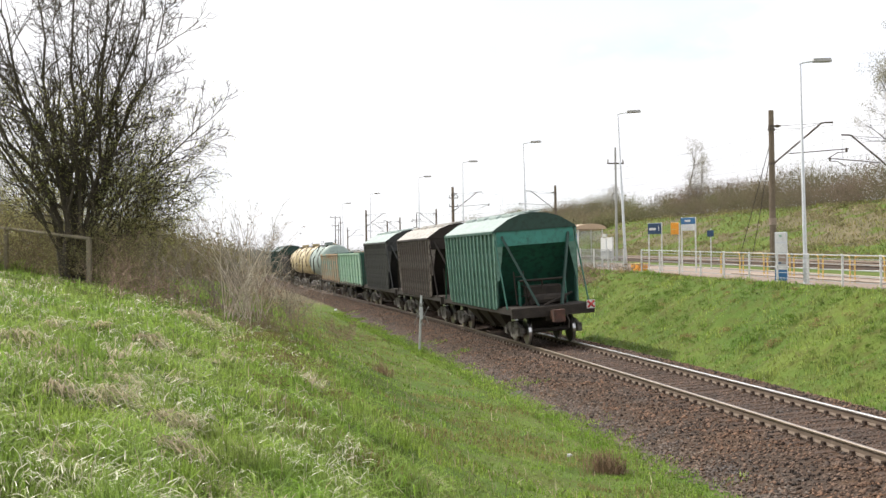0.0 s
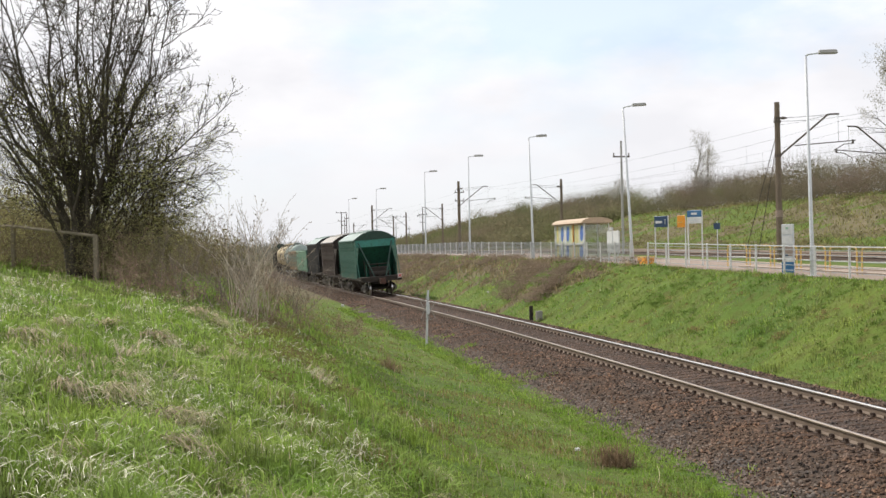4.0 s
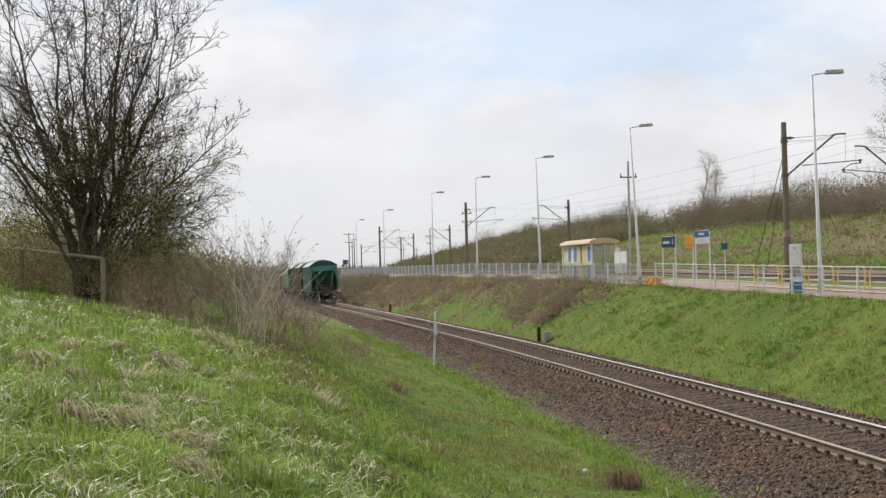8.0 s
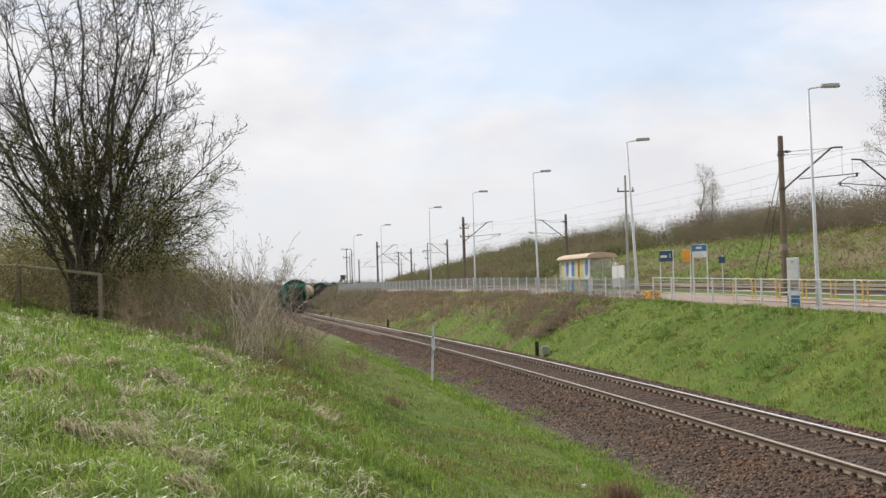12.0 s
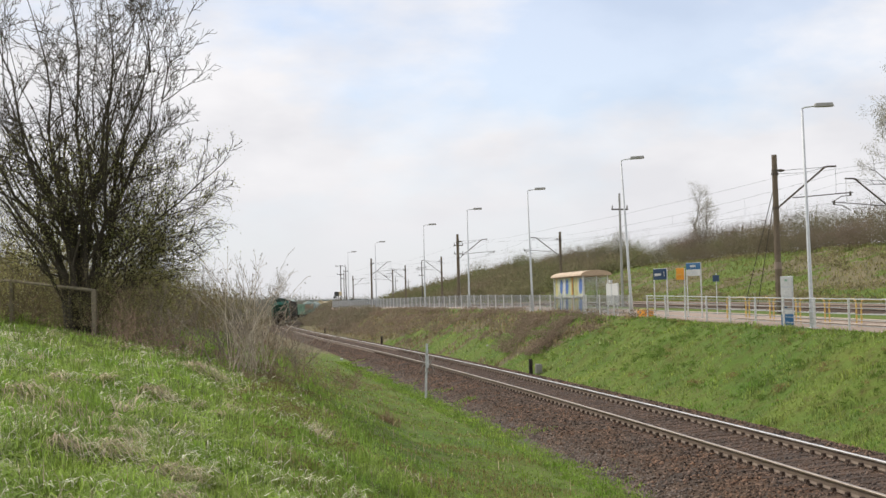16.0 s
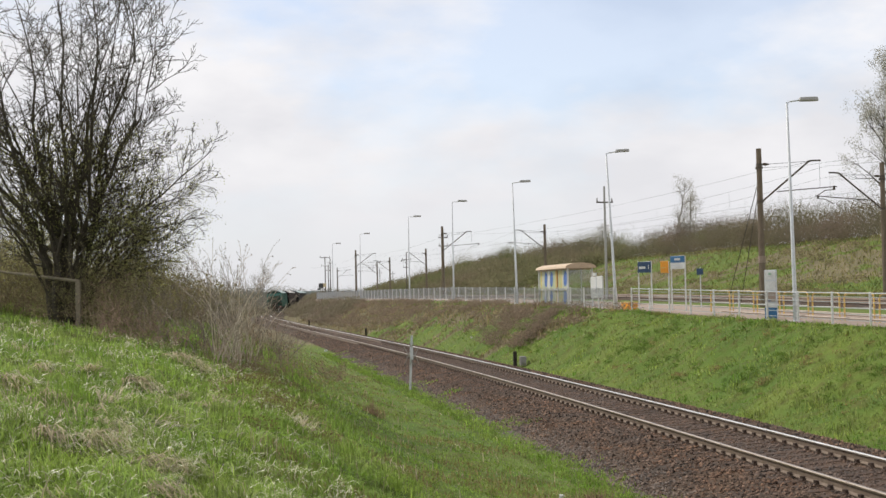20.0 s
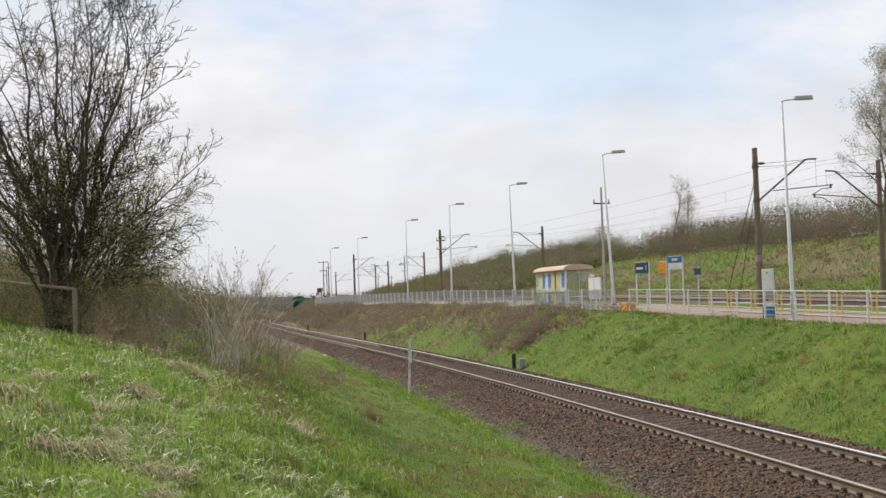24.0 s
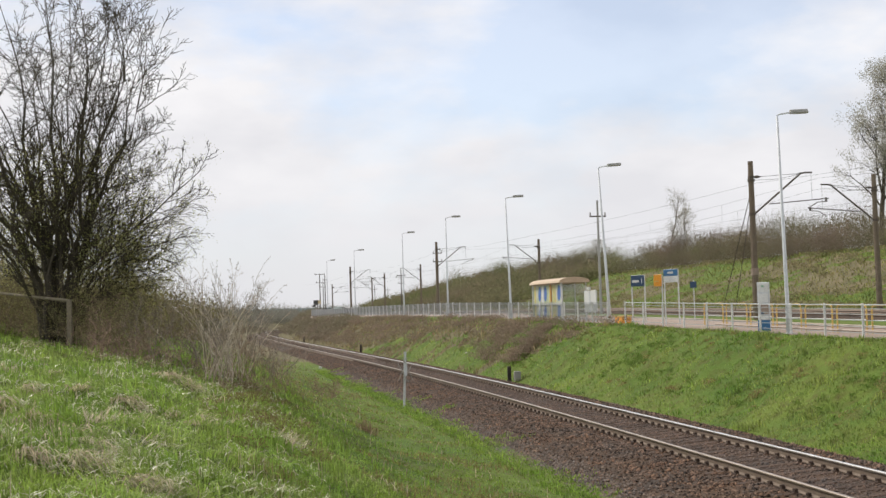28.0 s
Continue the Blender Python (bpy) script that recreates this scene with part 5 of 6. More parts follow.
def strands(x, y, ln, w, material, name, label, seed):
    """Long blades that rise, arch over and hang their tips."""
    r_ = np.random.default_rng(seed)
    n = len(x)
    z = ground_z(x, y) + bumps(x, y, track_coords(x, y)[0]) - 0.01
    aim = r_.uniform(0, 2 * math.pi, n)
    stand = r_.uniform(0.15, 0.8, n)
    ux, uy = np.cos(aim), np.sin(aim)
    e = np.stack([-uy * w / 2, ux * w / 2, 0.2 * w], 1)
    rows = []
    for along, up, k in ((0.0, 0.0, 1.0), (0.22, 0.62, 1.0), (0.58, 0.82, 0.8), (0.9, 0.55, 0.25)):
        c = np.stack([x + ux * ln * along, y + uy * ln * along, z + ln * up * stand], 1)
        rows += [c - e * k, c + e * k]
    v = np.stack(rows, 1).reshape(-1, 3)
    k = np.arange(n)[:, None] * 8
    f = np.concatenate([k + [i, i + 1, i + 3, i + 2] for i in (0, 2, 4)], 0)
    return bulk(name, v, f, material, label, "grass")


def scatter(n, y0, y1, seed, power=2.0, xlim=(-0.42, 0.42)):
    """Places in the wedge ahead, thinning with distance."""
    r_ = np.random.default_rng(seed)
    u = r_.random(n)
    y = 1 / (1 / y0 + u * (1 / y1 - 1 / y0)) if power == 2.0 else y0 * (y1 / y0) ** u
    x = r_.uniform(*xlim, n) * y
    return x, y, r_


x, y, r_ = scatter(330000, 6.5, 110, 21, 1.0, (-0.40, 0.32))
o, s = track_coords(x, y)
patch = np.array([noise.noise((a * 0.5, b * 0.5, 9.0)) for a, b in zip(x, y)])
ragged = np.array([noise.noise((a * 0.9, b * 0.9, 50.0)) + 1.1 * noise.noise((a * 0.3, b * 0.3, 5.0)) for a, b in zip(x, y)])
keep = (o < -3.35 + 0.6 * ragged + 0.15 * r_.normal(size=len(x))) & (o > -26) & (r_.random(len(x)) > 0.6 * smooth(65, 105, y))
x, y, o, patch = x[keep], y[keep], o[keep], patch[keep]
r_ = np.random.default_rng(3)
tus = np.array([noise.noise((a * 1.9, b * 1.9, 31.0)) for a, b in zip(x, y)])
hh = (0.05 + 0.09 * r_.random(len(x)) + 0.10 * np.maximum(patch, 0) + 0.30 * np.maximum(tus - 0.05, 0)) * (1 - 0.55 * smooth(-9.5, -7.0, o))
ww = 0.0037 + 0.00062 * y
blades(x, y, hh, ww, BLADE, "meadow_grass", "bright green spring grass on the near slope", 1, 0.95)
x, y, r_ = scatter(260000, 22, 130, 22, 1.0, (-0.25, 0.42))
o, s = track_coords(x, y)
n_ = UY * x - UX * y
keep = (o > 3.3) & (n_ < FENCE - 0.02)
x, y = x[keep], y[keep]
tuss = np.array([noise.noise((a * 0.9, b * 0.9, 12.0)) for a, b in zip(x, y)])
blades(x, y, np.random.default_rng(4).uniform(0.05, 0.13, len(x)) + 0.30 * np.maximum(tuss - 0.05, 0), 0.006 + 0.0005 * y, BANKG, "bank_grass", "bright green grass on the bank below the platform", 2, 0.6)
x, y, r_ = scatter(70000, 70, 330, 23, 1.0, (-0.05, 0.42))
n_ = UY * x - UX * y
keep = (n_ > 44) & (n_ < 73)
x, y = x[keep], y[keep]
blades(x, y, np.random.default_rng(5).uniform(0.12, 0.35, len(x)), 0.02 + 0.0006 * y, mat("hill_grass", (0.22, 0.28, 0.075), (0.33, 0.31, 0.12), 0.8, scale=0.12, scale2=0.6, col3=(0.28, 0.22, 0.11), vary=0.3, thin=0.5), "hill_grass", "rough grass on the hillside", 3)

# withered grass and weeds on the bank further along
x, y, r_ = scatter(150000, 48, 190, 24, 1.0, (-0.2, 0.28))
o, s = track_coords(x, y)
n_ = UY * x - UX * y
keep = withered(x, y)
x, y = x[keep], y[keep]
blades(x, y, np.random.default_rng(6).uniform(0.12, 0.42, len(x)), 0.006 + 0.0006 * y, mat("bank_weeds", (0.38, 0.30, 0.18), (0.27, 0.215, 0.13), 0.85, scale=0.35, scale2=1.5, col3=(0.30, 0.27, 0.13), vary=0.3, thin=0.5), "bank_weeds", "withered brown grass and weeds on the bank", 14, 0.6)

# tufts creeping over the foot of the ballast
r_ = np.random.default_rng(71)
s_ = 9 + 75 * r_.random(42000) ** 1.4
o_ = r_.uniform(-4.4, -2.3, len(s_))
edge_ = np.array([noise.noise((p * 0.35, 0.0, 3.0)) + 0.8 * noise.noise((p * 1.3, q, 9.0)) for p, q in zip(s_, o_)])
keep = o_ < -3.35 + 1.25 * edge_ + r_.normal(0, 0.08, len(s_))
hd_ = np.interp(s_, TS, TH)
x, y = (np.interp(s_, TS, TX) + o_ * np.cos(hd_))[keep], (np.interp(s_, TS, TY) + o_ * np.sin(hd_))[keep]
blades(x, y, r_.uniform(0.05, 0.16, len(x)), 0.0035 + 0.0005 * y, BLADE, "edge_grass", "green tufts creeping over the ballast's edge", 72, 0.8)

# straw: dry tufts combed flat in the meadow
cx, cy, r_ = scatter(1000, 7, 30, 31, 1.0, (-0.38, 0.05))
o, s = track_coords(cx, cy)
dens = np.array([noise.noise((a * 0.4, b * 0.4, 20.0)) + 0.7 * noise.noise((a * 1.3, b * 1.3, 2.0)) for a, b in zip(cx, cy)])
keep = (o < -8.4) & (dens + r_.normal(0, 0.2, len(cx)) > 0.5)
cx, cy = cx[keep], cy[keep]
per = 46
aim = np.repeat(r_.uniform(0, 2 * math.pi, len(cx)), per) + r_.normal(0, 0.55, len(cx) * per)
big = np.repeat(r_.uniform(0.5, 1.25, len(cx)), per)
tx = np.repeat(cx, per) + r_.normal(0, 0.12, len(aim)) * big
ty = np.repeat(cy, per) + r_.normal(0, 0.12, len(aim)) * big
ln = r_.uniform(0.18, 0.44, len(aim)) * big
tz = ground_z(tx, ty) + bumps(tx, ty, track_coords(tx, ty)[0]) + 0.02
rise = r_.uniform(0.05, 0.5, len(aim))
dx, dy = np.cos(aim), np.sin(aim)
wd = (0.0015 + 0.00032 * ty)
e = np.stack([-dy * wd, dx * wd, 0 * wd], 1)
p0 = np.stack([tx, ty, tz], 1)
p1 = p0 + np.stack([dx * ln * 0.45, dy * ln * 0.45, ln * rise * 0.8], 1)
p2 = p0 + np.stack([dx * ln, dy * ln, ln * rise * 0.45], 1)
v = np.stack([p0 - e, p0 + e, p1 + e * 0.8, p1 - e * 0.8, p2], 1).reshape(-1, 3)
k = np.arange(len(tx))[:, None] * 5
bulk("straw_tufts", v, np.concatenate([k + [0, 1, 2], k + [0, 2, 3], k + [3, 2, 4]], 0), STRAW, "bleached dry grass tufts combed flat in the meadow", "grass")
# thin straw blades everywhere
x, y, r_ = scatter(9000, 7, 60, 33, 1.0, (-0.40, 0.3))
o, s = track_coords(x, y)
keep = (o < -4.2) & (o > -22)
blades(x[keep], y[keep], r_.uniform(0.1, 0.3, keep.sum()), 0.003 + 0.0005 * y[keep], STRAW, "dry_blades", "scattered dry blades in the grass", 8, 1.8)

# fine bleached strands, whitened further so that their colour carries sun glints
x, y, r_ = scatter(34000, 6.5, 32, 37, 1.0, (-0.40, 0.12))
o, s = track_coords(x, y)
d_ = np.array([noise.noise((p * 0.6, q * 0.6, 61.0)) for p, q in zip(x, y)])
keep = (o < -9.6) & (d_ + r_.normal(0, 0.25, len(x)) > 0.16)
strands(x[keep], y[keep], r_.uniform(0.10, 0.26, keep.sum()), 0.0025 + 0.00042 * y[keep], mat("bleached_strands", (0.74, 0.71, 0.54), (0.56, 0.54, 0.34), 0.35, scale=3, vary=0.3, thin=0.3), "bleached_strands", "fine bleached grass strands in the meadow, whitened for glints", 18)

# long young blades that stand above the sward and nod over
x, y, r_ = scatter(30000, 6.0, 26, 57, 1.0, (-0.42, 0.10))
o, s = track_coords(x, y)
d_ = np.array([noise.noise((p * 1.4, q * 1.4, 73.0)) for p, q in zip(x, y)])
keep = (o < -8.6) & (d_ + r_.normal(0, 0.2, len(x)) > 0.12)
strands(x[keep], y[keep], r_.uniform(0.16, 0.36, keep.sum()), 0.003 + 0.0004 * y[keep], BLADE, "tall_grass", "long fresh grass blades standing above the sward", 58)

# humps of last year's grass, thatched over and hollow beneath
V = []
for x0, y0, rad, up, turn in ((-3.2, 10.2, 0.24, 0.14, -40), (-2.92, 10.7, 0.22, 0.16, -30), (-2.4, 10.7, 0.30, 0.2, -35), (-2.05, 9.1, 0.22, 0.1, -60), (-4.8, 14.0, 0.3, 0.18, -40), (-3.26, 12.2, 0.26, 0.12, -20),
                              (-4.2, 17.4, 0.36, 0.18, -30), (-4.95, 24.3, 0.5, 0.24, -30), (-4.1, 13.0, 0.2, 0.12, -50), (-3.7, 15.6, 0.24, 0.14, -20), (-5.4, 17.0, 0.3, 0.16, -45)):
    n = int(430 * rad)
    a = r_.uniform(0, 2 * math.pi, n)
    q = np.sqrt(r_.random(n))
    hx, hy = x0 + np.cos(a) * q * rad, y0 + np.sin(a) * q * rad * 0.75
    hz = ground_z(hx, hy) + bumps(hx, hy, track_coords(hx, hy)[0]) + 0.75 * up * (1 - q * q) + 0.02
    aim = radians(turn) + 0.9 * (a - math.pi) * (r_.random(n) < 0.35) + r_.normal(0, 0.6, n)
    ln = r_.uniform(0.16, 0.42, n)
    ux, uy = np.cos(aim), np.sin(aim)
    w = 0.003 + 0.0003 * hy
    e = np.stack([-uy * w, ux * w, 0 * w], 1)
    p0 = np.stack([hx, hy, hz], 1)
    p1 = p0 + np.stack([ux * ln * 0.5, uy * ln * 0.5, ln * r_.uniform(-0.05, 0.16, n)], 1)
    p2 = p0 + np.stack([ux * ln, uy * ln, -ln * r_.uniform(0.1, 0.5, n)], 1)
    V.append(np.stack([p0 - e, p0 + e, p1 + e * 0.8, p1 - e * 0.8, p2], 1).reshape(-1, 3))
v = np.concatenate(V)
k = np.arange(len(v) // 5)[:, None] * 5
bulk("straw_humps", v, np.concatenate([k + [0, 1, 2], k + [0, 2, 3], k + [3, 2, 4]], 0), STRAW, "humps of matted dead grass in the meadow", "grass")

# dull weeds along the foot of the slope, added to darken it like shade
spots = []
for k in range(150):
    x, y, _ = on_track(hs.uniform(16, 34), -10.4 + hs.normal(0, 0.45))
    if noise.noise((x * 0.5, y * 0.5, 17.0)) > -0.1:
        spots.append((x, y, hs.uniform(0.4, 1.0)))
thicket(spots, 220, 0.22, 0.3, mat("slope_weeds", (0.20, 0.19, 0.07), (0.25, 0.18, 0.10), 0.9, scale=0.8, vary=0.3, thin=0.5), "slope_weeds", "dull brown and olive weeds standing for shade at the slope's foot", 13, 0.02)

# worn, mossy spots on the flat verge
x, y, r_ = scatter(120000, 12, 105, 35, 1.0, (-0.2, 0.3))
o, s = track_coords(x, y)
dens = np.array([noise.noise((a * 0.35, b * 0.35, 44.0)) + 0.5 * noise.noise((a * 1.2, b * 1.2, 4.0)) for a, b in zip(x, y)])
keep = (o < -4.3) & (o > -10.5) & (dens > 0.12)
x, y = x[keep], y[keep]
blades(x, y, np.random.default_rng(9).uniform(0.05, 0.15, len(x)), 0.004 + 0.0005 * y, mat("verge_moss", (0.36, 0.30, 0.13), (0.28, 0.22, 0.10), 0.85, scale=0.8, vary=0.3, thin=0.5), "verge_moss", "yellowish worn grass on the flat verge", 15, 0.8)

# a withered clump at the ballast's foot
for (x, y), n in (((2.55, 21.6), 420), ((-1.9, 34.0), 120)):
    r_ = np.random.default_rng(int(x * 10) + 60)
    blades(x + r_.normal(0, 0.16, n), y + r_.normal(0, 0.16, n), r_.uniform(0.2, 0.5, n), np.full(n, 0.012), BRUSHM, "withered_clump", "withered brown weed clump at the ballast's foot", 12, 0.55)

# ---- loose ballast stones ----
r_ = np.random.default_rng(41)
ns = 100000
ss = 8 + 120 * r_.random(ns) ** 1.8
oo = r_.uniform(-3.9, 3.0, ns)
top = np.interp(oo, [p[0] for p in BED], [p[1] for p in BED]) + oo * CANT
hd = np.interp(ss, TS, TH)
px_, py_ = np.interp(ss, TS, TX) + oo * np.cos(hd), np.interp(ss, TS, TY) + oo * np.sin(hd)
free = np.abs(np.abs(oo) - GAUGE / 2) > 0.09
free &= ~((np.abs(oo) < 1.3) & (np.abs((ss - 9.0 + 0.27) % 0.541 - 0.27) < 0.11) & (r_.random(ns) < 0.4))
px_, py_, top = px_[free], py_[free], top[free]
m = len(px_)
size = 0.016 + 0.028 * r_.random(m) ** 1.4
octa = np.array([(1, 0, 0), (0, 1, 0), (-1, 0, 0), (0, -1, 0), (0, 0, 0.8), (0, 0, -0.8)], float)
jit = octa[None] * size[:, None, None] * r_.uniform(0.6, 1.4, (m, 6, 3)) + r_.normal(0, 0.25, (m, 6, 3)) * size[:, None, None]
v = (jit + np.stack([px_, py_, top + size * 0.25], 1)[:, None]).reshape(-1, 3)
spill = 11000
s_ = 9 + 75 * r_.random(spill) ** 1.5
o_ = -3.15 + r_.normal(0, 0.28, spill)
hd_ = np.interp(s_, TS, TH)
x, y = np.interp(s_, TS, TX) + o_ * np.cos(hd_), np.interp(s_, TS, TY) + o_ * np.sin(hd_)
sz_ = r_.uniform(0.016, 0.04, spill)
w_ = octa[None] * sz_[:, None, None] * r_.uniform(0.6, 1.4, (spill, 6, 3)) + np.stack([x, y, np.maximum(ground_z(x, y), np.interp(o_, [p[0] for p in BED], [p[1] for p in BED]) + o_ * CANT) + 0.02], 1)[:, None]
of = np.array([(0, 1, 4), (1, 2, 4), (2, 3, 4), (3, 0, 4), (1, 0, 5), (0, 3, 5)])
of = (np.arange(m)[:, None, None] * 6 + of[None])
oily = np.abs(oo[free] + r_.normal(0, 0.12, m)) < 0.72
bulk("ballast_stones", v, of[~oily].reshape(-1, 3), STONE, "loose brown and grey crushed ballast stones", "ballast")
bulk("oily_stones", v, of[oily].reshape(-1, 3), mat("oily_stones", (0.125, 0.073, 0.047), (0.062, 0.048, 0.04), 0.7, scale=1.0, scale2=9, vary=0.6), "dark oil-stained stones between the rails", "ballast")
f_ = np.array([(0, 1, 4), (1, 2, 4), (2, 3, 4), (3, 0, 4)])
bulk("spilled_stones", w_.reshape(-1, 3), (np.arange(spill)[:, None, None] * 6 + f_[None]).reshape(-1, 3), mat("grey_stones", (0.115, 0.10, 0.092), (0.15, 0.11, 0.08), 0.9, scale=0.9, scale2=10, vary=0.6), "grey stones spilled from the ballast into the grass", "ballast")


# ---- freight train ----
def track_pose(s):
    h = float(np.interp(s, TS, TH))
    x, y, z = on_track(s)
    return pose(x, y, z, 0, -math.degrees(math.atan(CANT)), math.degrees(h))


def running_gear(root, pivots, half):
    """Two bogies, underframe and couplers."""
    wheel = Geo()
    for sx in (-1, 1):
        wheel.tube([(sx * 0.72, 0, 0), (sx * 0.75, 0, 0)], [0.505, 0.505], 20)
        wheel.tube([(sx * 0.75, 0, 0), (sx * 0.86, 0, 0)], [0.475, 0.465], 20, 1)
        wheel.tube([(sx * 0.86, 0, 0), (sx * 1.05, 0, 0)], [0.12, 0.12], 8)
    wheel.tube([(-0.75, 0, 0), (0.75, 0, 0)], 0.09, 8)
    me = wheel.mesh("wheelset", [WHEELM, TREAD])
    sets = []
    for p in pivots:
        for d in (-0.925, 0.925):
            w = part("wheelset", me, None, root, "steel wheels with bright treads")
            w.matrix_basis = pose(0, p + d, 0.475)
            sets.append((w, p + d))
        for sx in (-1, 1):
            g = Geo()
            g.prism([(p - 1.25, 0.42), (p - 1.2, 0.62), (p - 0.55, 0.78), (p + 0.55, 0.78), (p + 1.2, 0.62), (p + 1.25, 0.42), (p + 0.65, 0.40), (p + 0.45, 0.22), (p - 0.45, 0.22), (p - 0.65, 0.40)],
                    sx * 0.98, sx * 1.1, axis="x")
            for d in (-0.925, 0.925):
                g.box((sx * 1.1, p + d, 0.475), (0.16, 0.3, 0.3))
            for d in (-0.2, 0.0, 0.2):
                g.tube([(sx * 1.04, p + d, 0.3), (sx * 1.04, p + d, 0.6)], 0.08, 8)
            part("bogie_frame", g, BOGIE, root)
        part("bolster", Geo().box((0, p, 0.68), (2.2, 0.4, 0.24)), SOOT, root)
    part("centre_sill", Geo().box((0, 0, 1.0), (0.5, 2 * half - 0.3, 0.36)), SOOT, root)
    for sy in (-1, 1):
        part("end_beam", Geo().box((0, sy * (half - 0.15), 1.17), (3.0, 0.22, 0.36), bevel=0.02), SOOT, root)
        g = Geo().box((0, sy * (half + 0.3), 1.03), (0.28, 0.75, 0.3)).box((0, sy * (half + 0.62), 1.03), (0.4, 0.3, 0.42))
        part("coupler", g, RUSTY, root)
        part("brake_hose", Geo().tube([(0.45, sy * half, 1.0), (0.48, sy * (half + 0.2), 0.75), (0.4, sy * (half + 0.35), 0.55)], 0.03, 6), SOOT, root)
    return sets


def hopper(side_m, rib_m, end_m, band_m, roof_m, end_roof_m, label, tail=False):
    root = empty("hopper_wagon", Matrix(), label, "freight wagon", "wagons of the train")
    sets = running_gear(root, (-5.2, 5.2), 7.0)
    hb, top = 5.1, 4.10
    for sx in (-1, 1):
        g = Geo().prism([(-hb, top), (hb, top), (hb - 0.12, 3.4), (hb - 0.4, 1.35), (hb - 0.7, 1.22), (-hb + 0.7, 1.22), (-hb + 0.4, 1.35), (-hb + 0.12, 3.4)], sx * 1.44, sx * 1.5, axis="x")
        part("side_wall", g, side_m, root)
        rib = Geo().prism([(-0.05, 4.04), (0.05, 4.04), (0.042, 1.24), (-0.042, 1.24)], sx * 1.5, sx * 1.565, axis="x").mesh("side_rib", rib_m)
        for k in range(13):
            r = part("side_rib", rib, None, root)
            r.matrix_basis = pose(0, -4.35 + k * 8.7 / 12, 0)
        for z in (2.1, 3.05):
            part("side_stringer", Geo().box((sx * 1.515, 0, z), (0.03, 8.9, 0.04)), side_m, root)
        for sy in (-1, 1):
            g = Geo().prism([(sx * 1.5, 4.02), (sx * 1.5, 2.3), (sx * 1.44, 2.3), (sx * 1.14, 4.02)], sy * (hb - 0.1), sy * (hb - 0.02))
            part("corner_gusset", g, rib_m, root)
            part("corner_post", Geo().prism([(sy * hb - 0.07, 4.04), (sy * hb + 0.07, 4.04), (sy * (hb - 0.4) + 0.07, 1.3), (sy * (hb - 0.4) - 0.07, 1.3)], sx * 1.5, sx * 1.56, axis="x"), rib_m, root)
        part("eaves_rail", Geo().box((sx * 1.53, 0, 4.07), (0.12, 2 * hb, 0.1)), side_m, root)
        part("side_sill", Geo().box((sx * 1.4, 0, 1.2), (0.16, 2 * 6.85, 0.18)), SOOT, root)
        for sy in (-1, 1):
            part("corner_brace", Geo().tube([(sx * 1.52, sy * (hb - 0.1), 4.0), (sx * 1.5, sy * 6.3, 1.3)], 0.03, 6), end_m, root)
    for sy in (-1, 1):
        part("end_band", Geo().box((0, sy * (hb - 0.05), 3.83), (2.9, 0.08, 0.58)), band_m, root)
        g = Geo()
        vs = [(x, sy * y, z) for y, z in ((hb - 0.12, 3.56), (2.7, 1.25), (2.6, 1.25), (hb - 0.22, 3.56)) for x in (-1.43, 1.43)]
        g.add(vs, [(0, 1, 3, 2), (2, 3, 5, 4), (4, 5, 7, 6), (6, 7, 1, 0), (0, 2, 4, 6), (1, 3, 5, 7)])
        part("end_slope", g, end_m, root)
        for sx in (-1, 1):
            part("end_brace", Geo().tube([(sx * 1.25, sy * (hb - 0.02), 3.9), (sx * 0.42, sy * 6.6, 1.35)], 0.06, 4), W_DKGREEN if tail else end_m, root)
            part("end_post", Geo().tube([(sx * 0.85, sy * 5.6, 2.25), (sx * 0.85, sy * 5.6, 1.3)], 0.05, 4), end_m, root)
        part("platform_rail", Geo().tube([(-0.85, sy * 5.6, 2.25), (0.85, sy * 5.6, 2.25)], 0.045, 4).tube([(0, sy * 5.6, 2.25), (0, sy * 5.6, 1.9)], 0.03, 4), SOOT, root)
        part("end_ladder", Geo().tube([(-0.95, sy * 5.5, 1.35), (-0.95, sy * 5.3, 2.6)], 0.03, 4).tube([(-0.6, sy * 5.5, 1.35), (-0.6, sy * 5.3, 2.6)], 0.03, 4).tube([(-0.95, sy * 5.45, 1.7), (-0.6, sy * 5.45, 1.7)], 0.02, 4).tube([(-0.95, sy * 5.4, 2.05), (-0.6, sy * 5.4, 2.05)], 0.02, 4).tube([(-0.95, sy * 5.35, 2.4), (-0.6, sy * 5.35, 2.4)], 0.02, 4), SOOT, root)
        part("air_reservoir", Geo().tube([(-0.5, sy * 5.9, 1.55), (0.75, sy * 5.9, 1.55)], 0.19, 10), SOOT, root)
        part("lower_chute", Geo().prism([(-0.6, 1.3), (0.9, 1.3), (0.6, 1.75), (-0.3, 1.75)], sy * 4.9, sy * 5.4), SOOT, root)
        part("brake_gear", Geo().box((0.1, sy * 5.2, 1.85), (1.3, 0.6, 0.4), bevel=0.06).tube([(-0.2, sy * 6.4, 1.35), (0.9, sy * 6.3, 1.75)], 0.04, 6), SOOT, root)
        part("end_platform", Geo().box((0, sy * 6.05, 1.32), (2.9, 1.6, 0.06)), SOOT, root)
    out = [(-1.57, 4.08), (-1.52, 4.16), (-0.95, 4.52), (-0.5, 4.67), (0, 4.72), (0.5, 4.67), (0.95, 4.52), (1.52, 4.16), (1.57, 4.08)]
    part("roof", Geo().prism(out, -hb + 0.05, hb - 0.05), roof_m, root)
    for sy in (-1, 1):
        part("roof_end", Geo().prism(out, sy * (hb - 0.04), sy * (hb + 0.04)), end_roof_m, root)
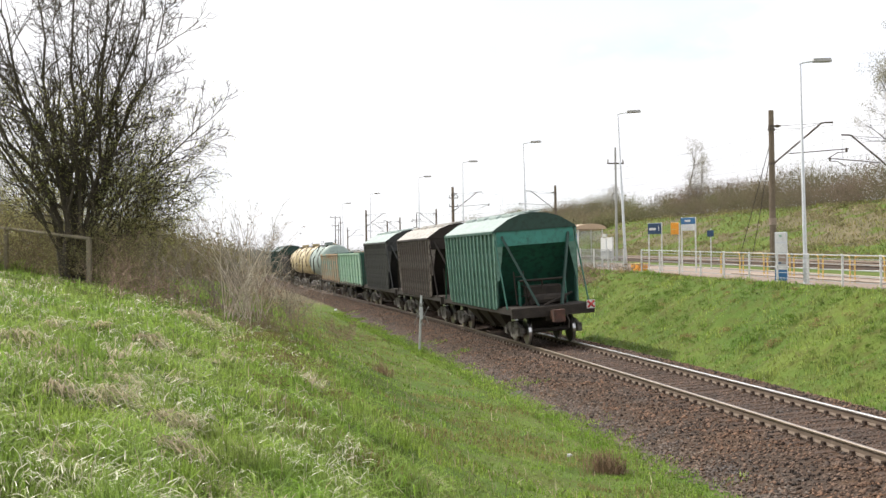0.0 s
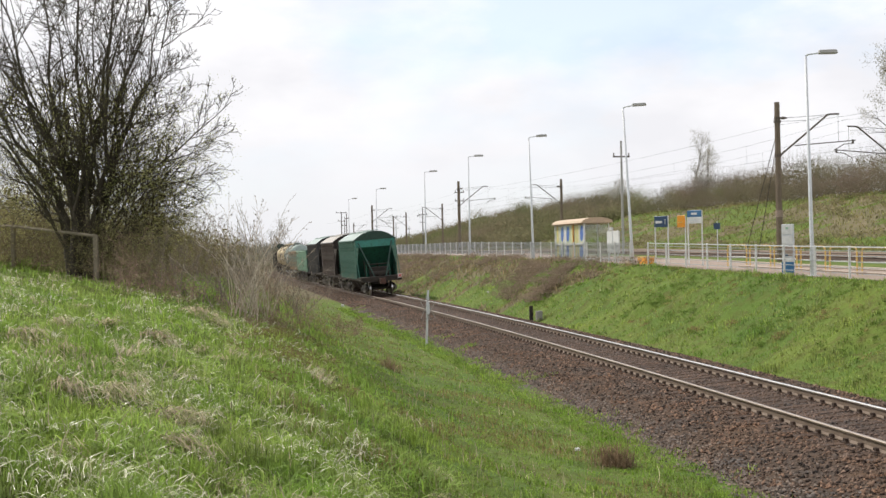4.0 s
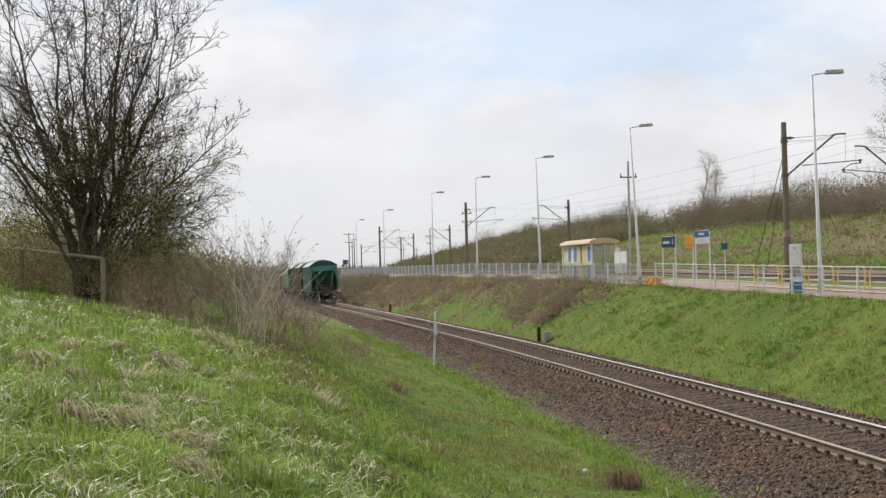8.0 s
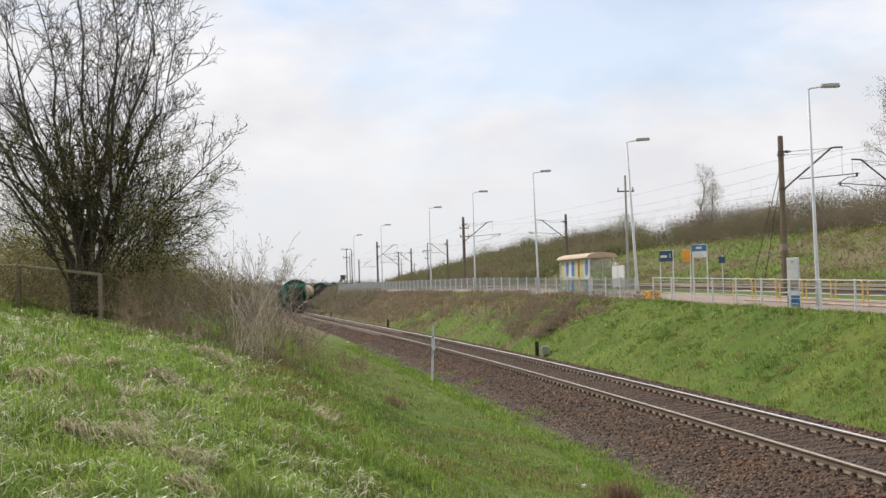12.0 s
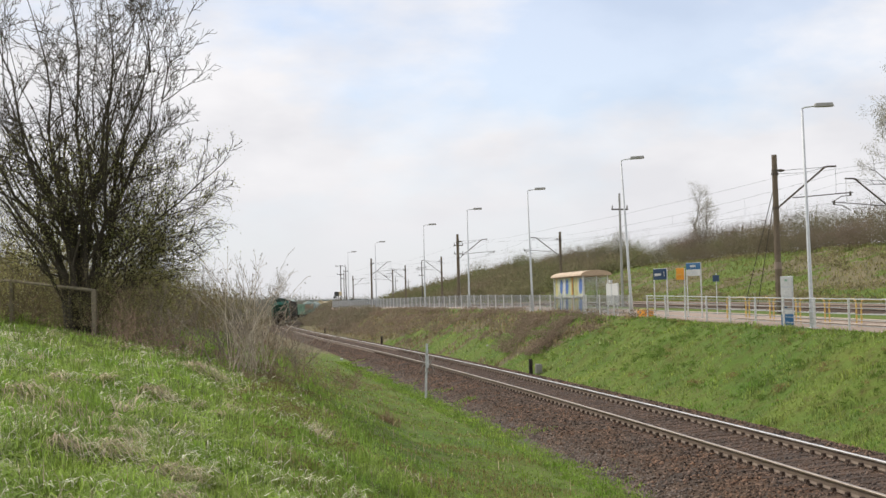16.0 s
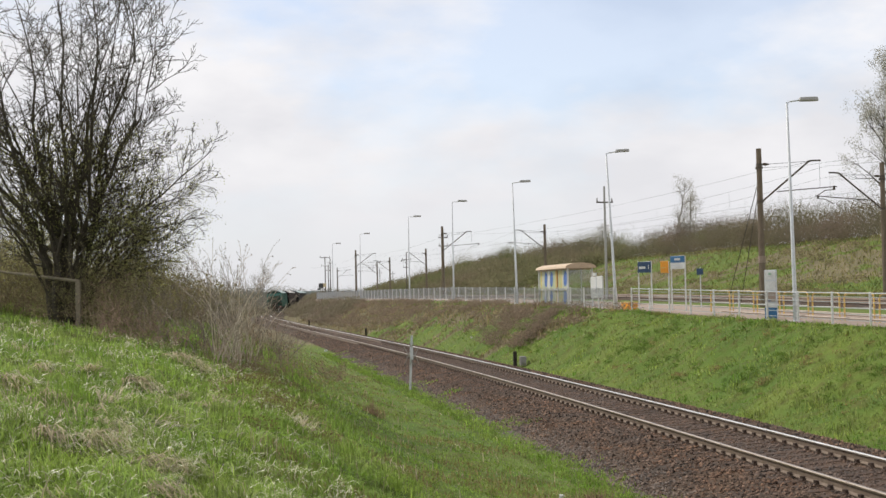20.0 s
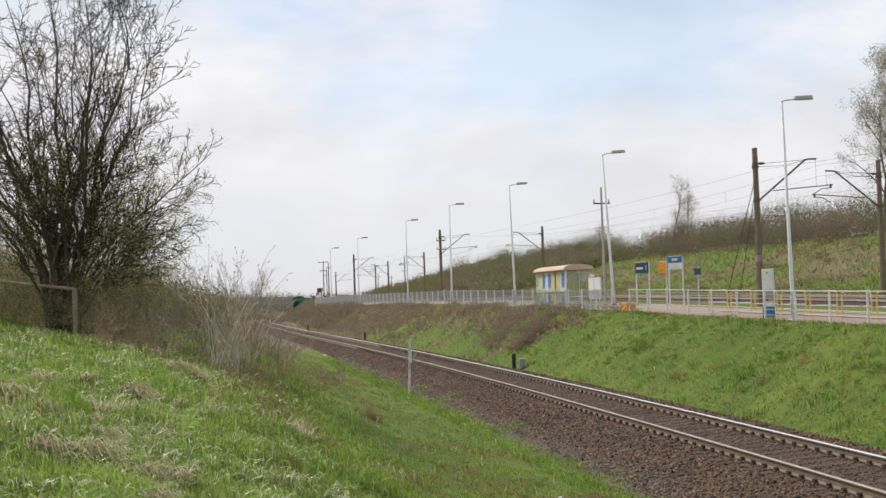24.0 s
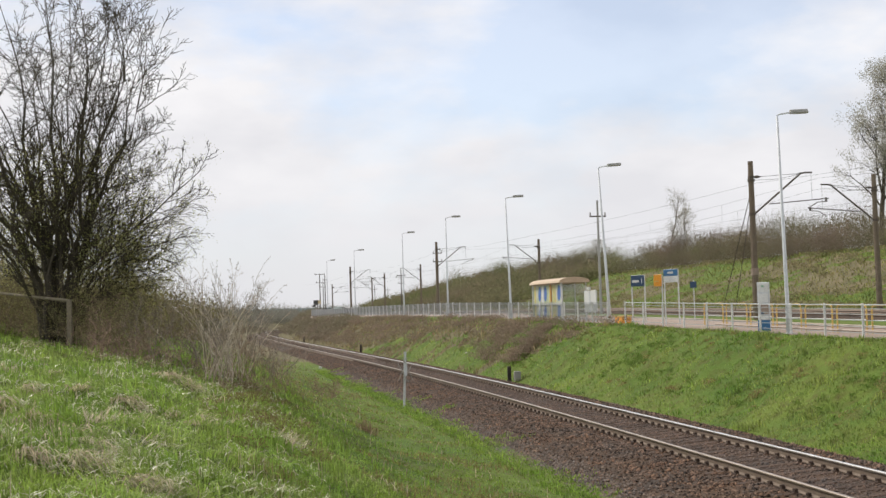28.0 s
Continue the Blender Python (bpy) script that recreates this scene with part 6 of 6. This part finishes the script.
    part("roof_walkway", Geo().box((0.12, -0.1, 4.77), (0.45, 9.6, 0.05)), roof_m, root)
    for k in range(4):
        part("roof_hatch", Geo().box((-0.4, -3.6 + k * 2.4, 4.66), (0.6, 1.5, 0.12), bevel=0.03), roof_m, root)
    for y in (-2.3, 0, 2.3):
        g = Geo()
        g.add([(x, y + d, z) for z, a, b in ((1.25, 1.3, 1.2), (0.35, 0.7, 0.35)) for x, d in ((-a, -b), (a, -b), (a, b), (-a, b))],
              [(0, 1, 2, 3), (7, 6, 5, 4), (0, 1, 5, 4), (1, 2, 6, 5), (2, 3, 7, 6), (3, 0, 4, 7)])
        part("discharge_hopper", g, SOOT, root)
    if tail:
        g = Geo().box((1.36, -7.01, 1.30), (0.30, 0.03, 0.30))
        tb = part("tail_board", g, WHITE, root, "white tail board with a red cross")
        part("red_stripe", Geo().tube([(1.24, -7.035, 1.19), (1.48, -7.035, 1.41)], 0.035, 4).tube([(1.24, -7.035, 1.41), (1.48, -7.035, 1.19)], 0.035, 4), RED, tb)
    return root, sets


def gondola(side_m, end_m, label):
    root = empty("gondola_wagon", Matrix(), label, "freight wagon", "wagons of the train")
    sets = running_gear(root, (-4.33, 4.33), 6.3)
    for sx in (-1, 1):
        part("side_wall", Geo().box((sx * 1.46, 0, 2.35), (0.06, 12.5, 2.2)), side_m, root)
        part("top_rail", Geo().box((sx * 1.49, 0, 3.45), (0.14, 12.6, 0.12)), side_m, root)
        part("side_sill", Geo().box((sx * 1.47, 0, 1.25), (0.14, 12.5, 0.2)), SOOT, root)
        rib = Geo().prism([(-0.09, 3.4), (0.09, 3.4), (0.12, 1.25), (-0.12, 1.25)], sx * 1.49, sx * 1.58, axis="x").mesh("side_rib", side_m)
        for k in range(9):
            part("side_rib", rib, None, root).matrix_basis = pose(0, -6.15 + k * 12.3 / 8, 0)
    for sy in (-1, 1):
        part("end_wall", Geo().box((0, sy * 6.25, 2.35), (2.9, 0.06, 2.2)).box((0, sy * 6.3, 3.42), (3.0, 0.12, 0.14)), end_m, root)
        for z in (1.9, 2.5, 3.0):
            part("end_rib", Geo().box((0, sy * 6.31, z), (2.9, 0.1, 0.14)), end_m, root)
    part("floor", Geo().box((0, 0, 1.28), (2.9, 12.4, 0.1)), SOOT, root)
    return root, sets


def tank(shell_m, label):
    root = empty("tank_wagon", Matrix(), label, "freight wagon", "wagons of the train")
    sets = running_gear(root, (-3.9, 3.9), 5.6)
    ys = [-5.35, -5.3, -5.15, -4.9, 4.9, 5.15, 5.3, 5.35]
    rs = [0.3, 0.85, 1.3, 1.5, 1.5, 1.3, 0.85, 0.3]
    part("tank_shell", Geo().tube([(0, y, 2.78) for y in ys], rs, 28), shell_m, root, smooth=True)
    part("filling_dome", Geo().tube([(0, 0, 4.2), (0, 0, 4.55)], 0.4, 14), shell_m, root)
    part("dome_platform", Geo().box((0, 0, 4.25), (1.5, 2.0, 0.06)).tube([(0.7, -1, 4.25), (0.7, -1, 4.7), (0.7, 1, 4.7), (0.7, 1, 4.25)], 0.02, 4), SOOT, root)
    for y in (-3.6, 3.6):
        ring = [(1.53 * math.cos(a), y, 2.78 + 1.53 * math.sin(a)) for a in np.linspace(-0.3, math.pi + 0.3, 22)]
        part("strap", Geo().tube(ring, 0.035, 4), SOOT, root)
        part("saddle", Geo().box((0, y, 1.3), (2.2, 0.7, 0.45)), SOOT, root)
    part("ladder", Geo().tube([(-1.58, -0.25, 1.2), (-1.58, -0.25, 3.0), (-0.9, -0.25, 4.2)], 0.025, 4).tube([(-1.58, 0.25, 1.2), (-1.58, 0.25, 3.0), (-0.9, 0.25, 4.2)], 0.025, 4), SOOT, root)
    return root, sets


H1, gear1 = hopper(W_GREEN, R_GREEN, W_END, W_TEAL, W_ROOF, W_DKGREEN, "green ribbed grain hopper wagon with a pale roof", True)
H2, gear2 = hopper(W_BROWN, R_BROWN, W_BROWN, W_BROWN, W_BROOF, W_BROWN, "grimy brown ribbed hopper wagon with a dusty pale roof")
H3, _ = hopper(W_BLACK, R_BLACK, W_BLACK, W_BLACK, W_ROOF, W_BLACK, "sooty black ribbed hopper wagon with a grey roof")
G1, _ = gondola(W_MINT, W_GREEN, "mint-green open gondola wagon with ribbed sides")
G2, _ = gondola(W_OLIVE, W_GREEN, "faded green and rust open gondola wagon")
K1, _ = tank(T_GREY, "grey-green tank wagon with dark straps")
K2, _ = tank(T_CREAM, "cream-yellow tank wagon with dark straps")
K3, _ = tank(T_CREAM, "dirty cream tank wagon with dark straps")
G3, _ = gondola(W_BLACK, W_BROWN, "dark grey open gondola wagon")
H4, _ = hopper(W_DKGREEN, W_DKGREEN, W_DKGREEN, W_DKGREEN, W_DKGREEN, W_DKGREEN, "dark green ribbed hopper wagon")
H5, _ = hopper(W_DKGREEN, W_DKGREEN, W_DKGREEN, W_DKGREEN, W_DKGREEN, W_DKGREEN, "dark green ribbed hopper wagon")
TRAIN = [(H1, 6.25), (H2, 20.97), (H3, 35.69), (G1, 49.7), (G2, 63.2), (K1, 76.2), (K2, 88.2), (K3, 100.2), (G3, 113.2), (H4, 127.7), (H5, 142.5)]

# ---- sleepers and rail chairs ----
sl_me = Geo().box((0, 0, -0.257), (2.7, 0.24, 0.16), bevel=0.015).mesh("sleeper", SLEEPER)
ch_me = Geo().box((0, 0, -0.175), (0.34, 0.17, 0.03)).box((-0.095, 0, -0.145), (0.06, 0.1, 0.075)).box((0.095, 0, -0.145), (0.06, 0.1, 0.075)).mesh("rail_chair", SLEEPER)
for k in range(270):
    s = 9.0 + k * 0.541
    x, y, z = on_track(s)
    hdg = math.degrees(float(np.interp(s, TS, TH)))
    m = pose(x, y, 0, 0, -math.degrees(math.atan(CANT)), hdg)
    sl = part("sleeper", sl_me, None, track)
    sl.matrix_basis = m
    if k < 150:
        for side in (-1, 1):
            c = part("rail_chair", ch_me, None, track)
            c.matrix_basis = m @ pose(side * GAUGE / 2, 0, 0)


# ---- what moves ----
def tail_at(t):
    """Way of the train's last body end along the line."""
    return 44.3 + 12.35 * t - 0.055 * t * t


def motions():
    times = [k * 0.5 for k in range(57)]
    for wagon, behind in TRAIN:
        walk(wagon, [(t, track_pose(tail_at(t) + behind)) for t in times])
    # the wheels of the last two wagons roll
    for gear in (gear1, gear2):
        for wheelset, y in gear:
            rows, t = [], 0.0
            while t < 28.0:
                rows.append((t, pose(0, y, 0.475, -math.degrees((tail_at(t) - tail_at(0)) / 0.475) % 360)))
                t += 1 / 15
            rows.append((28.0, pose(0, y, 0.475, -math.degrees((tail_at(28.0) - tail_at(0)) / 0.475) % 360)))
            walk(wheelset, rows)


motions()
